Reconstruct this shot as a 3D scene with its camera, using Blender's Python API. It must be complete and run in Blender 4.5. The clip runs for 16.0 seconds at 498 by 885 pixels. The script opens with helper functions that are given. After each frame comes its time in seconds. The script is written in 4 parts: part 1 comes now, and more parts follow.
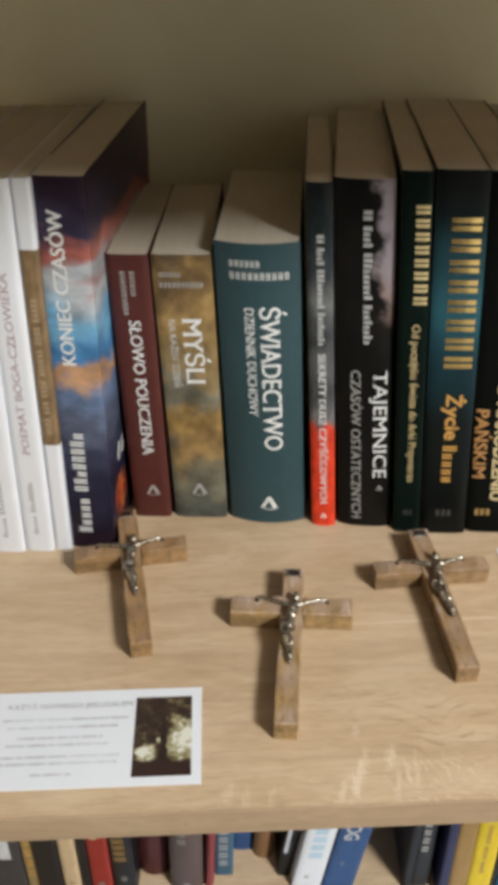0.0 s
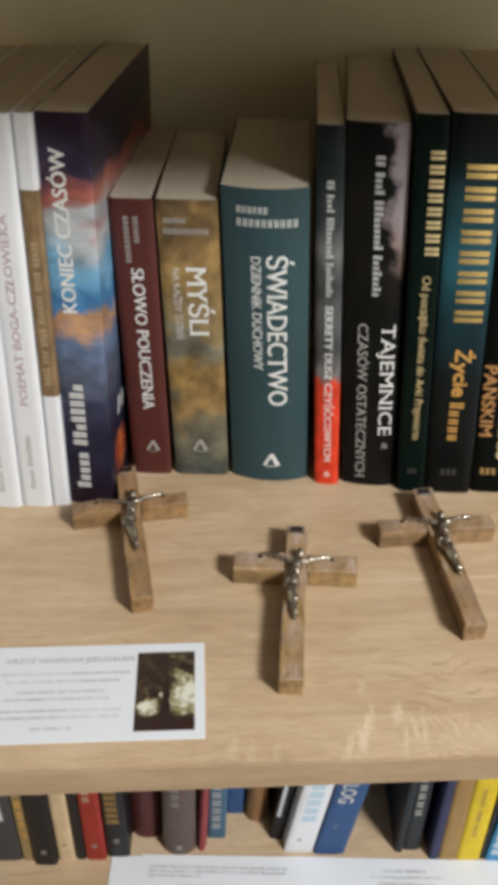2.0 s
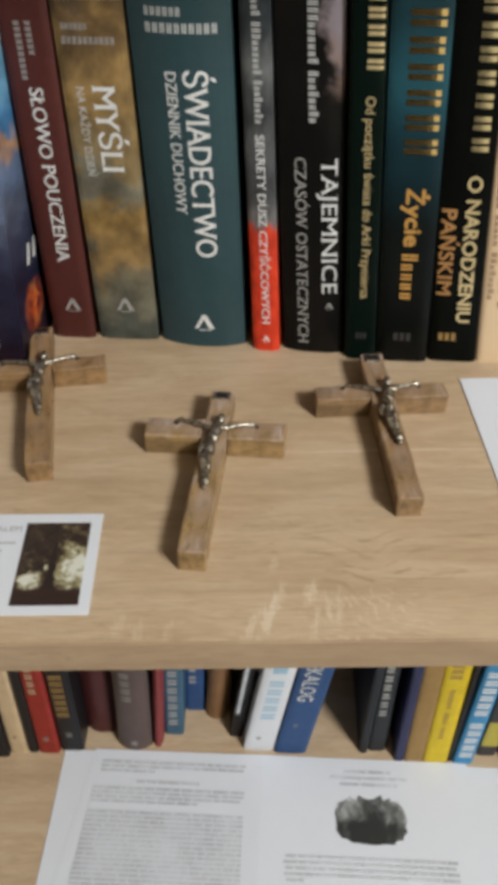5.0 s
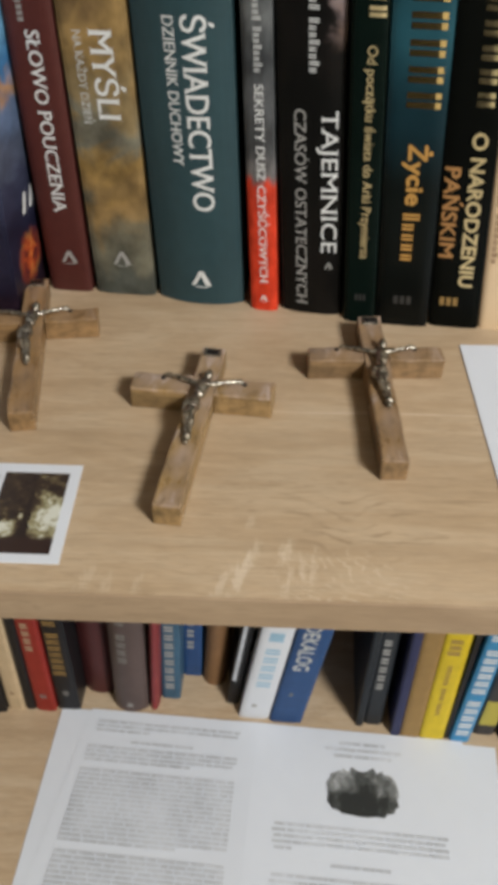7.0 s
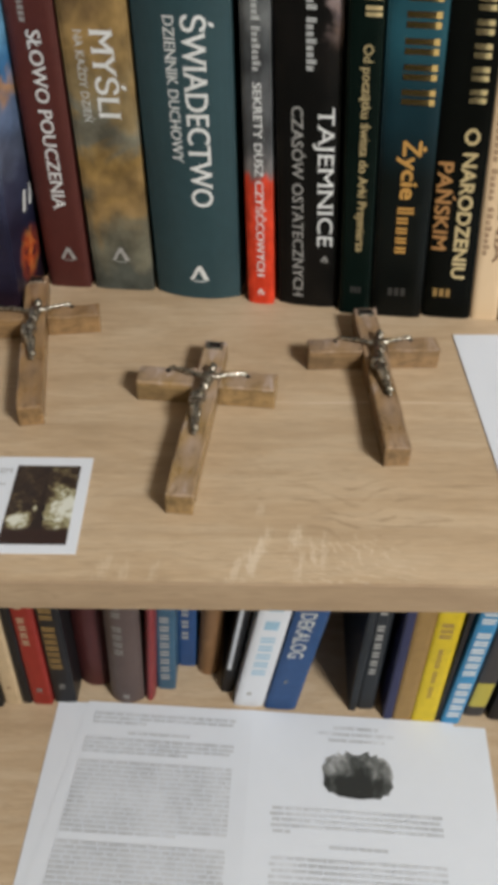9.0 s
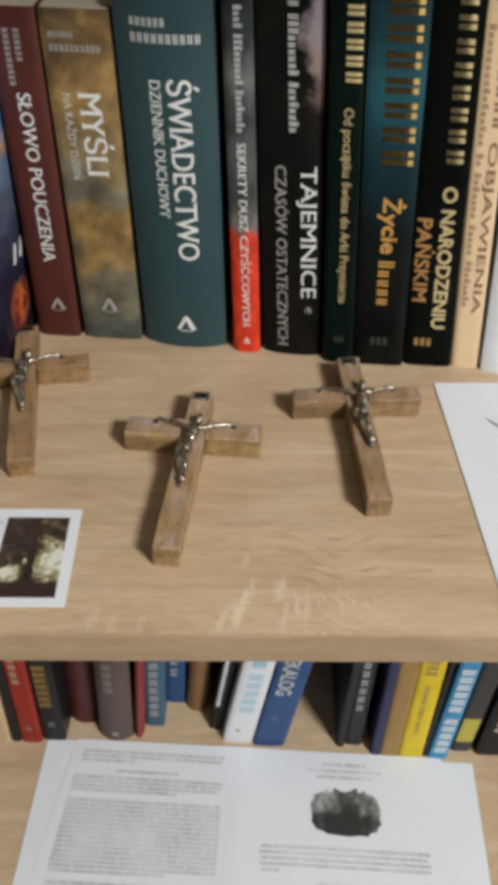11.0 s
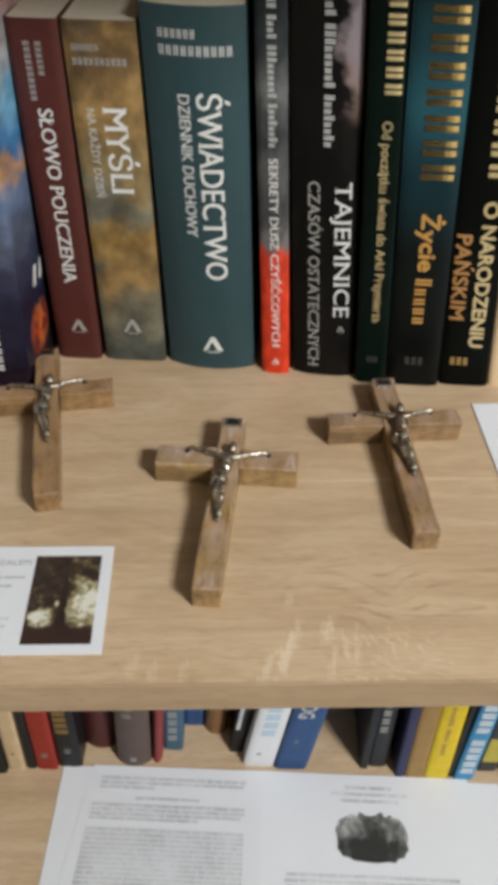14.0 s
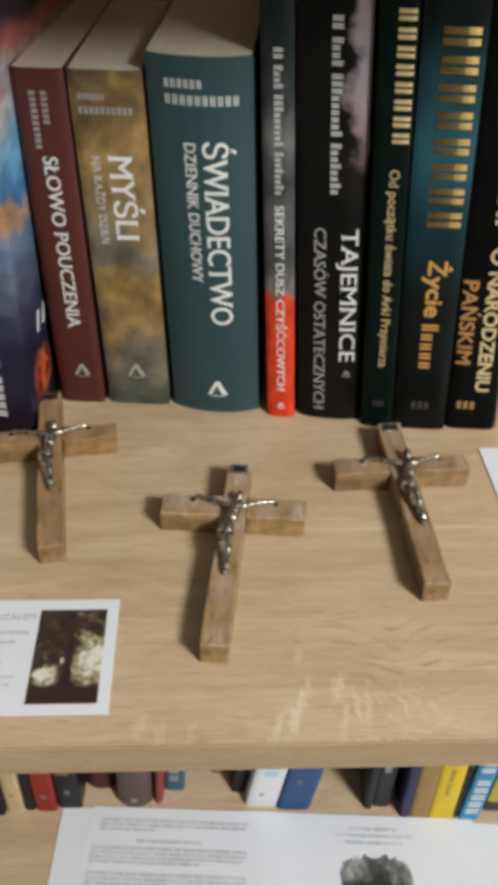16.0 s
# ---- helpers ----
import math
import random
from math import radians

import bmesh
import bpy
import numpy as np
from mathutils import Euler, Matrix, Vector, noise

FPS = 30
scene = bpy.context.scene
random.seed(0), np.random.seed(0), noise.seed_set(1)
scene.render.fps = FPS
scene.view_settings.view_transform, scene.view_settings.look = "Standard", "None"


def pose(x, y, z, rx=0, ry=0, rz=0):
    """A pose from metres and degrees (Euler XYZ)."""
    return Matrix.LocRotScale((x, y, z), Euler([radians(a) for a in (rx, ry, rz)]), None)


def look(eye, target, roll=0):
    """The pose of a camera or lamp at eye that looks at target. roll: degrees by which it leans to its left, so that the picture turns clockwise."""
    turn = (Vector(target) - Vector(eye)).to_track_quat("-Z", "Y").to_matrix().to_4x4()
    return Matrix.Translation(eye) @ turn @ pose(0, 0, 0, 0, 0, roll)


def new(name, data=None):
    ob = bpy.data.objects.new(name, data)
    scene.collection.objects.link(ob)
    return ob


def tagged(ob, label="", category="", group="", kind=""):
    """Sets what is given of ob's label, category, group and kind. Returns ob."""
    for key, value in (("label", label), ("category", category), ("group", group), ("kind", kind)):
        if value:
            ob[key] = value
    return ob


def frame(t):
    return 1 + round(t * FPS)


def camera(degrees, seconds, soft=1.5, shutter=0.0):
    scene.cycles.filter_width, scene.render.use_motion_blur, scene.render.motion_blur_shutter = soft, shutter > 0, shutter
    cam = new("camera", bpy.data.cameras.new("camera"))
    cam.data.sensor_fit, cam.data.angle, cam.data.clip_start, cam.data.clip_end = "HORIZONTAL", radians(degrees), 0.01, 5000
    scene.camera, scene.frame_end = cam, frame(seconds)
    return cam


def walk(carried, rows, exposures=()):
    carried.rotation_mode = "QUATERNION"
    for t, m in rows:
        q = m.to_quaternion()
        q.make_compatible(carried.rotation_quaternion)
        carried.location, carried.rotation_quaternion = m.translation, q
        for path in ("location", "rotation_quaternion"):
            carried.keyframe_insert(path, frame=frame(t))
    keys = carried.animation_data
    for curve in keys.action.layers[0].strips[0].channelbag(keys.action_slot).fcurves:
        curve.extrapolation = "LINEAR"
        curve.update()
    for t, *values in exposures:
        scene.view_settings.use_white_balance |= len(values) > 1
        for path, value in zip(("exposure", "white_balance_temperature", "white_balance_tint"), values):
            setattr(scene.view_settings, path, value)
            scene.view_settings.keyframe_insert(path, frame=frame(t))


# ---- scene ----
cam = camera(31.47, 16.0, soft=6.5)
PATH = [
    (0, (-0.0040, 0.0172, 1.5446), (0.0295, 0.8515, 0.9943), -0.19),
    (0.5, (0.0020, 0.0188, 1.5386), (0.0431, 0.8527, 0.9882), 0.61),
    (1, (0.0033, 0.0157, 1.5406), (0.0447, 0.8459, 0.9848), 1.06),
    (1.5, (-0.0038, 0.0132, 1.5414), (0.0445, 0.8391, 0.9796), 1.01),
    (2, (-0.0148, 0.0204, 1.5267), (0.0345, 0.8389, 0.9544), 1.10),
    (2.5, (-0.0220, 0.0336, 1.5155), (0.0342, 0.8416, 0.9290), 1.51),
    (3, (-0.0267, 0.0378, 1.5008), (0.0355, 0.8322, 0.8965), 1.84),
    (3.5, (-0.0281, 0.0344, 1.4859), (0.0447, 0.8141, 0.8639), 2.51),
    (4, (-0.0171, 0.0380, 1.4699), (0.0572, 0.8068, 0.8346), 2.84),
    (4.5, (0.0219, 0.0440, 1.4736), (0.0701, 0.8110, 0.8337), 1.11),
    (5, (0.0439, 0.0466, 1.4663), (0.0631, 0.8100, 0.8208), 0.57),
    (7.5, (0.0670, 0.0464, 1.4540), (0.0502, 0.7901, 0.7857), 0.95),
    (8, (0.0558, 0.0330, 1.4555), (0.0603, 0.7754, 0.7855), 0.94),
    (10.5, (0.0491, 0.0431, 1.4705), (0.0705, 0.7970, 0.8138), 1.78),
    (11, (0.0526, 0.0382, 1.4768), (0.0785, 0.7979, 0.8270), 1.86),
    (11.5, (0.0471, 0.0354, 1.4802), (0.0705, 0.7952, 0.8305), 1.74),
    (12, (0.0437, 0.0437, 1.4769), (0.0775, 0.8054, 0.8298), 2.15),
    (12.5, (0.0399, 0.0484, 1.4765), (0.0664, 0.8067, 0.8251), 1.66),
    (13, (0.0352, 0.0522, 1.4742), (0.0680, 0.8113, 0.8240), 1.78),
    (13.5, (0.0311, 0.0554, 1.4776), (0.0621, 0.8164, 0.8296), 1.43),
    (14, (0.0317, 0.0638, 1.4746), (0.0653, 0.8226, 0.8242), 1.51),
    (14.5, (0.0274, 0.0724, 1.4694), (0.0640, 0.8284, 0.8159), 1.63),
    (15, (0.0254, 0.0703, 1.4811), (0.0630, 0.8340, 0.8366), 1.32),
    (15.5, (0.0228, 0.0709, 1.4947), (0.0596, 0.8455, 0.8634), 1.53),
    (16, (0.0262, 0.0770, 1.4824), (0.0655, 0.8496, 0.8488), 1.62),
]
walk(cam, [(t, look(eye, target, roll)) for t, eye, target, roll in PATH], [(0.0, 0.21), (1.0, 0.20), (2.0, 0.17), (3.0, 0.08), (3.5, 0.04), (4.5, -0.08), (8.0, -0.12), (10.5, -0.07), (13.0, -0.03), (16.0, 0.03)])

# ---- light ----
world = bpy.data.worlds.new("world")
scene.world = world
world.use_nodes = True
world.node_tree.nodes["Background"].inputs[0].default_value = (0.9, 0.85, 0.8, 1)
world.node_tree.nodes["Background"].inputs[1].default_value = 0.02


def area(name, eye, target, size, watts, colour):
    data = bpy.data.lights.new(name, "AREA")
    data.shape, data.size, data.energy, data.color = "DISK", size, watts, colour
    ob = new(name, data)
    ob.matrix_world = look(eye, target)
    return ob


area("ceiling_light", (1.20, -1.00, 2.58), (1.0, -0.7, 1.1), 0.52, 79, (1.0, 0.97, 0.93))


# ---- materials ----
def nodes(name):
    m = bpy.data.materials.new(name)
    m.use_nodes = True
    t = m.node_tree
    return m, t, t.nodes["Principled BSDF"]


def add(t, kind, **values):
    n = t.nodes.new("ShaderNode" + kind)
    for key, v in values.items():
        n.inputs[key.replace("_", " ")].default_value = v
    return n


def ramp(t, fac, stops, smooth=False):
    n = t.nodes.new("ShaderNodeValToRGB")
    n.color_ramp.interpolation = "EASE" if smooth else "LINEAR"
    e = n.color_ramp.elements
    while len(e) < len(stops):
        e.new(0.5)
    for el, (p, c) in zip(e, stops):
        el.position, el.color = p, (*c, 1) if len(c) == 3 else c
    t.links.new(fac, n.inputs[0])
    return n.outputs[0]


def place(t, scale=(1, 1, 1), shift=(0, 0, 0), turn=(0, 0, 0)):
    c = t.nodes.new("ShaderNodeTexCoord")
    m = add(t, "Mapping", Scale=scale, Location=shift, Rotation=turn)
    t.links.new(c.outputs["Object"], m.inputs[0])
    return m.outputs[0]


def grain(t, vector, scale, detail=4.0, rough=0.55, warp=0.0):
    n = add(t, "TexNoise", Scale=scale, Detail=detail, Roughness=rough, Distortion=warp)
    t.links.new(vector, n.inputs["Vector"])
    return n.outputs["Fac"]


def mix(t, fac, a, b, how="MIX"):
    n = t.nodes.new("ShaderNodeMix")
    n.data_type, n.blend_type = "RGBA", how
    for socket, v in ((n.inputs[0], fac), (n.inputs[6], a), (n.inputs[7], b)):
        if isinstance(v, (int, float)):
            socket.default_value = v
        elif isinstance(v, tuple):
            socket.default_value = (*v, 1)
        else:
            t.links.new(v, socket)
    return n.outputs[2]


def sums(t, how, a, b, c=None):
    n = t.nodes.new("ShaderNodeMath")
    n.operation = how
    for socket, v in zip(n.inputs, (a, b, c)):
        if isinstance(v, (int, float)):
            socket.default_value = v
        elif v is not None:
            t.links.new(v, socket)
    return n.outputs[0]


def axis(t, which):
    c = t.nodes.new("ShaderNodeTexCoord")
    s = t.nodes.new("ShaderNodeSeparateXYZ")
    t.links.new(c.outputs["Object"], s.inputs[0])
    return s.outputs[which]


def relief(t, b, height, strength, distance=0.0005):
    n = add(t, "Bump", Strength=strength, Distance=distance)
    t.links.new(height, n.inputs["Height"])
    t.links.new(n.outputs[0], b.inputs["Normal"])


def plain(name, colour, rough=0.5, vary=0.12, scale=120.0, metal=0.0, bump=0.15, gloss=0.5):
    """A colour with fine grain and broader wear."""
    m, t, b = nodes(name)
    fine = grain(t, place(t), scale, 5)
    broad = grain(t, place(t), scale / 9, 3)
    both = sums(t, "MULTIPLY_ADD", fine, 0.4, sums(t, "MULTIPLY", broad, 0.6))
    dark = tuple(c * (1 - vary) for c in colour)
    light = tuple(min(1, c * (1 + vary)) for c in colour)
    t.links.new(ramp(t, both, [(0.3, dark), (0.7, light)]), b.inputs["Base Color"])
    b.inputs["Roughness"].default_value, b.inputs["Metallic"].default_value = rough, metal
    b.inputs["Specular IOR Level"].default_value = gloss
    relief(t, b, fine, bump, 0.0002)
    return m


def oak(name, dark, mid, light, along=0, figured=True):
    """Sonoma oak laminate: soft grain along one axis, wavy pores, pale ray flecks and a cathedral figure."""
    m, t, b = nodes(name)
    def s(fast, slow):
        return tuple(slow if n == along else fast for n in range(3))
    blotch = grain(t, place(t, s(24, 9)), 1.0, 5, 0.6, 1.6)
    rings = grain(t, place(t, s(95, 9), (3, 1, 2)), 1.0, 5, 0.6, 1.4)
    tone = sums(t, "MULTIPLY_ADD", rings, 0.42, sums(t, "MULTIPLY", blotch, 0.58))
    col = ramp(t, tone, [(0.34, dark), (0.49, mid), (0.64, light)])
    # Long soft streaks, a few of them darker.
    streak = grain(t, place(t, s(48, 0.9), (5, 3, 9)), 1.0, 2, 0.5, 0.5)
    col = mix(t, ramp(t, streak, [(0.57, (0, 0, 0)), (0.70, (0.32, 0.32, 0.32))]), col, tuple(c * 0.86 for c in dark))
    x, y = axis(t, 0), axis(t, 1)
    def patch(cx, cy, wx, wy, top):
        top *= figured
        dx = sums(t, "MULTIPLY", sums(t, "SUBTRACT", x, cx), 1 / wx)
        dy = sums(t, "MULTIPLY", sums(t, "SUBTRACT", y, cy), 1 / wy)
        far = sums(t, "ADD", sums(t, "MULTIPLY", dx, dx), sums(t, "MULTIPLY", dy, dy))
        return ramp(t, far, [(0.05, (top, top, top)), (1.0, (0, 0, 0))], True)
    wob = grain(t, place(t, s(60, 22), (2, 6, 1)), 1.0, 3, 0.55, 0.6)
    # Dark growth lines that dip in a chevron.
    dip = sums(t, "MULTIPLY", sums(t, "SUBTRACT", x, 0.105), 70.0)
    dip = sums(t, "DIVIDE", 0.017, sums(t, "MULTIPLY_ADD", dip, dip, 1.0))
    level = sums(t, "ADD", sums(t, "MULTIPLY_ADD", wob, 0.016, y), dip)
    wave = sums(t, "SINE", sums(t, "MULTIPLY", level, 760.0), 0)
    lines = sums(t, "MULTIPLY", ramp(t, wave, [(0.55, (0, 0, 0)), (1.0, (1, 1, 1))]), patch(0.108, 0.313, 0.042, 0.028, 0.8))
    broken = grain(t, place(t, (70, 120, 1), (5, 2, 1)), 1.0, 2)
    lines = sums(t, "MULTIPLY", lines, ramp(t, broken, [(0.40, (0, 0, 0)), (0.58, (1, 1, 1))]))
    col = mix(t, lines, col, tuple(c * 0.80 for c in dark))
    # Short dark dashes along the grain beside them.
    dash = grain(t, place(t, s(420, 30), (3, 7, 2)), 1.0, 2, 0.5, 0.3)
    dash = sums(t, "MULTIPLY", ramp(t, dash, [(0.63, (0, 0, 0)), (0.70, (1, 1, 1))]), sums(t, "MAXIMUM", patch(0.150, 0.315, 0.07, 0.035, 0.6), patch(0.02, 0.30, 0.12, 0.07, 0.25)))
    col = mix(t, dash, col, tuple(c * 0.72 for c in dark))
    # Pale arcs that curl round the foot of the chevron.
    rx = sums(t, "MULTIPLY", sums(t, "SUBTRACT", x, 0.128), 1.0)
    ry = sums(t, "MULTIPLY", sums(t, "SUBTRACT", y, 0.296), 1.5)
    far = sums(t, "SQRT", sums(t, "ADD", sums(t, "MULTIPLY", rx, rx), sums(t, "MULTIPLY", ry, ry)), 0)
    arcs = sums(t, "SINE", sums(t, "MULTIPLY_ADD", far, 1250.0, sums(t, "MULTIPLY", wob, 46.0)), 0)
    arcs = sums(t, "MULTIPLY", ramp(t, arcs, [(0.3, (0, 0, 0)), (1.0, (1, 1, 1))]), patch(0.103, 0.279, 0.038, 0.024, 0.55))
    arcs = sums(t, "MULTIPLY", arcs, ramp(t, grain(t, place(t, (190, 240, 1), (1, 5, 2)), 1.0, 3, 0.6, 0.5), [(0.42, (0, 0, 0)), (0.58, (1, 1, 1))]))
    pale = (0.65, 0.55, 0.42)
    col = mix(t, arcs, col, pale)
    # Pale ray flecks: slanting streaks across the grain.
    rough = grain(t, place(t, (380, 75, 60), (1.4, 0.2, 0), (0, 0, -0.2)), 1.0, 4, 0.6, 0.6)
    def fleck(x0, x1, y0, y1, wide, top):
        slope = (x1 - x0) / (y1 - y0)
        off = sums(t, "ABSOLUTE", sums(t, "SUBTRACT", sums(t, "MULTIPLY_ADD", y, -slope, x), x0 - slope * y0), 0)
        off = sums(t, "MULTIPLY_ADD", sums(t, "SUBTRACT", rough, 0.5), 5.5, sums(t, "MULTIPLY", off, 1 / wide))
        ends = sums(t, "ABSOLUTE", sums(t, "MULTIPLY", sums(t, "SUBTRACT", y, (y0 + y1) / 2), 2 / (y1 - y0)), 0)
        tip = ramp(t, ends, [(0.45, (top * figured,) * 3), (1.1, (0, 0, 0))])
        return sums(t, "MULTIPLY", ramp(t, off, [(0.2, (0.85, 0.85, 0.85)), (1.1, (0, 0, 0))], True), tip)
    for spot in ((0.0540, 0.0665, 0.268, 0.305, 0.0026, 0.85), (0.0480, 0.0560, 0.269, 0.289, 0.0022, 0.6), (0.0760, 0.0792, 0.287, 0.305, 0.0030, 0.75), (0.0770, 0.0800, 0.270, 0.290, 0.0018, 0.55), (0.0852, 0.0836, 0.278, 0.298, 0.0016, 0.6), (0.0880, 0.0905, 0.276, 0.302, 0.0012, 0.5), (0.0610, 0.0640, 0.308, 0.318, 0.0022, 0.3), (0.0150, 0.0190, 0.270, 0.284, 0.0020, 0.3), (-0.0060, -0.0020, 0.270, 0.288, 0.0030, 0.35), (0.0030, 0.0060, 0.270, 0.284, 0.0024, 0.3)):
        col = mix(t, fleck(*spot), col, pale)
    # Short dark wavy pores.
    wavy = grain(t, place(t, s(300, 38), (1, 8, 4)), 1.0, 4, 0.6, 2.2)
    some = ramp(t, grain(t, place(t, s(20, 6), (4, 4, 4)), 1.0, 2), [(0.42, (0.06, 0.06, 0.06)), (0.62, (0.45, 0.45, 0.45))])
    col = mix(t, sums(t, "MULTIPLY", ramp(t, wavy, [(0.54, (0, 0, 0)), (0.66, (1, 1, 1))]), some), col, tuple(c * 0.78 for c in dark))
    # One pale growth line crossing the shelf.
    bend = sums(t, "MULTIPLY_ADD", sums(t, "SUBTRACT", grain(t, place(t, (7, 0, 0), (3, 3, 3)), 1.0, 2), 0.5), 0.012, sums(t, "SUBTRACT", y, 0.3905))
    seam = ramp(t, sums(t, "MULTIPLY", sums(t, "ABSOLUTE", bend, 0), 1000.0), [(0.5, (1, 1, 1)), (1.0, (0, 0, 0))])
    part_of = ramp(t, grain(t, place(t, (16, 2, 2), (7, 1, 1)), 1.0, 2), [(0.40, (0, 0, 0)), (0.55, (0.55 * figured,) * 3)])
    part_of = sums(t, "MULTIPLY", part_of, patch(0.15, 0.39, 0.13, 0.05, 1.0))
    col = mix(t, sums(t, "MULTIPLY", seam, part_of), col, (0.66, 0.55, 0.42))
    fibre = grain(t, place(t, s(900, 70), (2, 9, 6)), 1.0, 3, 0.65, 0.6)
    col = mix(t, 0.35, col, ramp(t, fibre, [(0.3, (0.36, 0.36, 0.36)), (0.7, (0.64, 0.64, 0.64))]), "OVERLAY")
    t.links.new(col, b.inputs["Base Color"])
    t.links.new(ramp(t, rings, [(0.3, (0.62, 0.62, 0.62)), (0.7, (0.48, 0.48, 0.48))]), b.inputs["Roughness"])
    relief(t, b, wavy, 0.3, 0.0002)
    return m


def banded(name, stops, height, warp=0.12, scale=35.0, rough=0.32, stretch=(1, 1, 1), streak=0.25, turn=(0, 0, 0)):
    """A printed cover whose colours change with height, broken up by cloud-like noise."""
    m, t, b = nodes(name)
    cloud = grain(t, place(t, stretch, (0, 0, 0), turn), scale, 4, 0.55, 0.6)
    z = sums(t, "DIVIDE", axis(t, 2), height)
    f = sums(t, "MULTIPLY_ADD", sums(t, "SUBTRACT", cloud, 0.5), warp, z)
    col = ramp(t, f, stops, True)
    soft = grain(t, place(t, stretch, (0.3, 0.1, 0.7), turn), scale * 2.3, 4)
    lift = ramp(t, soft, [(0.3, (0.5 - streak,) * 3), (0.7, (0.5 + streak,) * 3)])
    col = mix(t, 0.8, col, lift, "OVERLAY")
    t.links.new(col, b.inputs["Base Color"])
    b.inputs["Roughness"].default_value = rough + 0.02
    b.inputs["Specular IOR Level"].default_value = 0.14
    relief(t, b, grain(t, place(t), 900, 2), 0.06, 0.0002)
    return m


OAK = oak("oak_laminate", (0.400, 0.292, 0.181), (0.460, 0.346, 0.225), (0.516, 0.407, 0.281))
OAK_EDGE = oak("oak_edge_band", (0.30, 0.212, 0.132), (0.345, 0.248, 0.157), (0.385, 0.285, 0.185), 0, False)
BACK = plain("back_board", (0.76, 0.74, 0.56), 0.6, 0.06, 30)
PLASTER = plain("wall_paint", (0.72, 0.71, 0.66), 0.8, 0.04, 20)
CEILING = plain("ceiling_paint", (0.8, 0.78, 0.74), 0.85, 0.03, 20)
# Near-black colour of the unseen wall stretch added for the foil to mirror.
ADDED_DARK = plain("added_dark_wall", (0.016, 0.014, 0.012), 0.7, 0.1, 20)
CARPET = plain("floor_covering", (0.34, 0.32, 0.28), 0.8, 0.15, 60)
PAPER = plain("white_paper", (0.63, 0.675, 0.74), 0.7, 0.02, 60, bump=0.08)
PRINT = plain("grey_print", (0.485, 0.515, 0.555), 0.75, 0.3, 260)
STAMP_DIM = plain("dim_stamp_print", (0.03, 0.03, 0.028), 0.5, 0.3, 300)
STAMP_SOFT = plain("faded_stamp_print", (0.17, 0.165, 0.155), 0.5, 0.3, 300)
GOLD_DIM = plain("dull_gold_print", (0.26, 0.16, 0.05), 0.5, 0.3, 200)
PRINT_MID = plain("mid_grey_print", (0.33, 0.34, 0.36), 0.75, 0.25, 300)
PRINT_DARK = plain("dark_print", (0.19, 0.19, 0.20), 0.75, 0.25, 300)
LETTER = plain("white_lettering", (0.62, 0.64, 0.64), 0.45, 0.12, 300)
LETTER_SOFT = plain("soft_white_lettering", (0.46, 0.48, 0.48), 0.5, 0.2, 300)
LETTER_DIM = plain("dim_lettering", (0.30, 0.30, 0.29), 0.5, 0.2, 300)
GOLD = plain("gold_foil_lettering", (0.90, 0.66, 0.27), 0.13, 0.1, 250, 1.0, 0.02)
FOIL_PALE = plain("pale_foil_lettering", (0.90, 0.76, 0.44), 0.13, 0.1, 250, 1.0, 0.02)
GOLD_PALE = plain("pale_gold_lettering", (0.64, 0.52, 0.28), 0.34, 0.2, 250, 0.5, 0.05)
ORANGE = plain("orange_lettering", (0.54, 0.30, 0.08), 0.4, 0.2, 250, 0.3)
BROWN_INK = plain("brown_lettering", (0.20, 0.11, 0.06), 0.6, 0.2, 250)
TAN_INK = plain("tan_lettering", (0.36, 0.28, 0.18), 0.6, 0.2, 250)
COPPER = plain("copper_lettering", (0.42, 0.22, 0.08), 0.4, 0.2, 250, 0.3)
RED_INK = plain("faded_red_lettering", (0.38, 0.29, 0.32), 0.6, 0.2, 250)


def page_edges():
    m, t, b = nodes("page_edges")
    lines = grain(t, place(t, (2200, 30, 8)), 1.0, 2)
    broad = grain(t, place(t), 25, 3)
    col = mix(t, ramp(t, lines, [(0.35, (0, 0, 0)), (0.65, (1, 1, 1))]), (0.47, 0.44, 0.36), (0.54, 0.51, 0.43))
    col = mix(t, ramp(t, broad, [(0.4, (0, 0, 0)), (0.7, (0.35, 0.35, 0.35))]), col, (0.43, 0.385, 0.29))
    t.links.new(col, b.inputs["Base Color"])
    b.inputs["Roughness"].default_value = 0.8
    relief(t, b, lines, 0.15, 0.0002)
    return m


PAGES = page_edges()


# ---- mesh helpers ----
def link(name, bm, material, parent=None, label="", smooth=False):
    me = bpy.data.meshes.new(name)
    bm.normal_update()
    bm.to_mesh(me)
    bm.free()
    me.materials.append(material)
    if smooth:
        for p in me.polygons:
            p.use_smooth = True
    ob = new(name, me)
    if parent is not None:
        ob.parent = parent
    if label:
        tagged(ob, label)
    return ob


def part(name, bm, material, parent, label="", smooth=False):
    return link(name, bm, material, parent, label, smooth)


def box(x0, x1, y0, y1, z0, z1, bevel=0.0, segments=2):
    bm = bmesh.new()
    bmesh.ops.create_cube(bm, size=1, matrix=Matrix.LocRotScale(((x0 + x1) / 2, (y0 + y1) / 2, (z0 + z1) / 2), None, (x1 - x0, y1 - y0, z1 - z0)))
    if bevel:
        bmesh.ops.bevel(bm, geom=bm.edges[:], offset=bevel, segments=segments, profile=0.5, affect="EDGES")
    return bm


def thing(name, label, category, m=None, group="", kind=""):
    ob = new(name)
    ob.empty_display_size = 0.02
    if m is not None:
        ob.matrix_world = m
    return tagged(ob, label, category, group, kind)


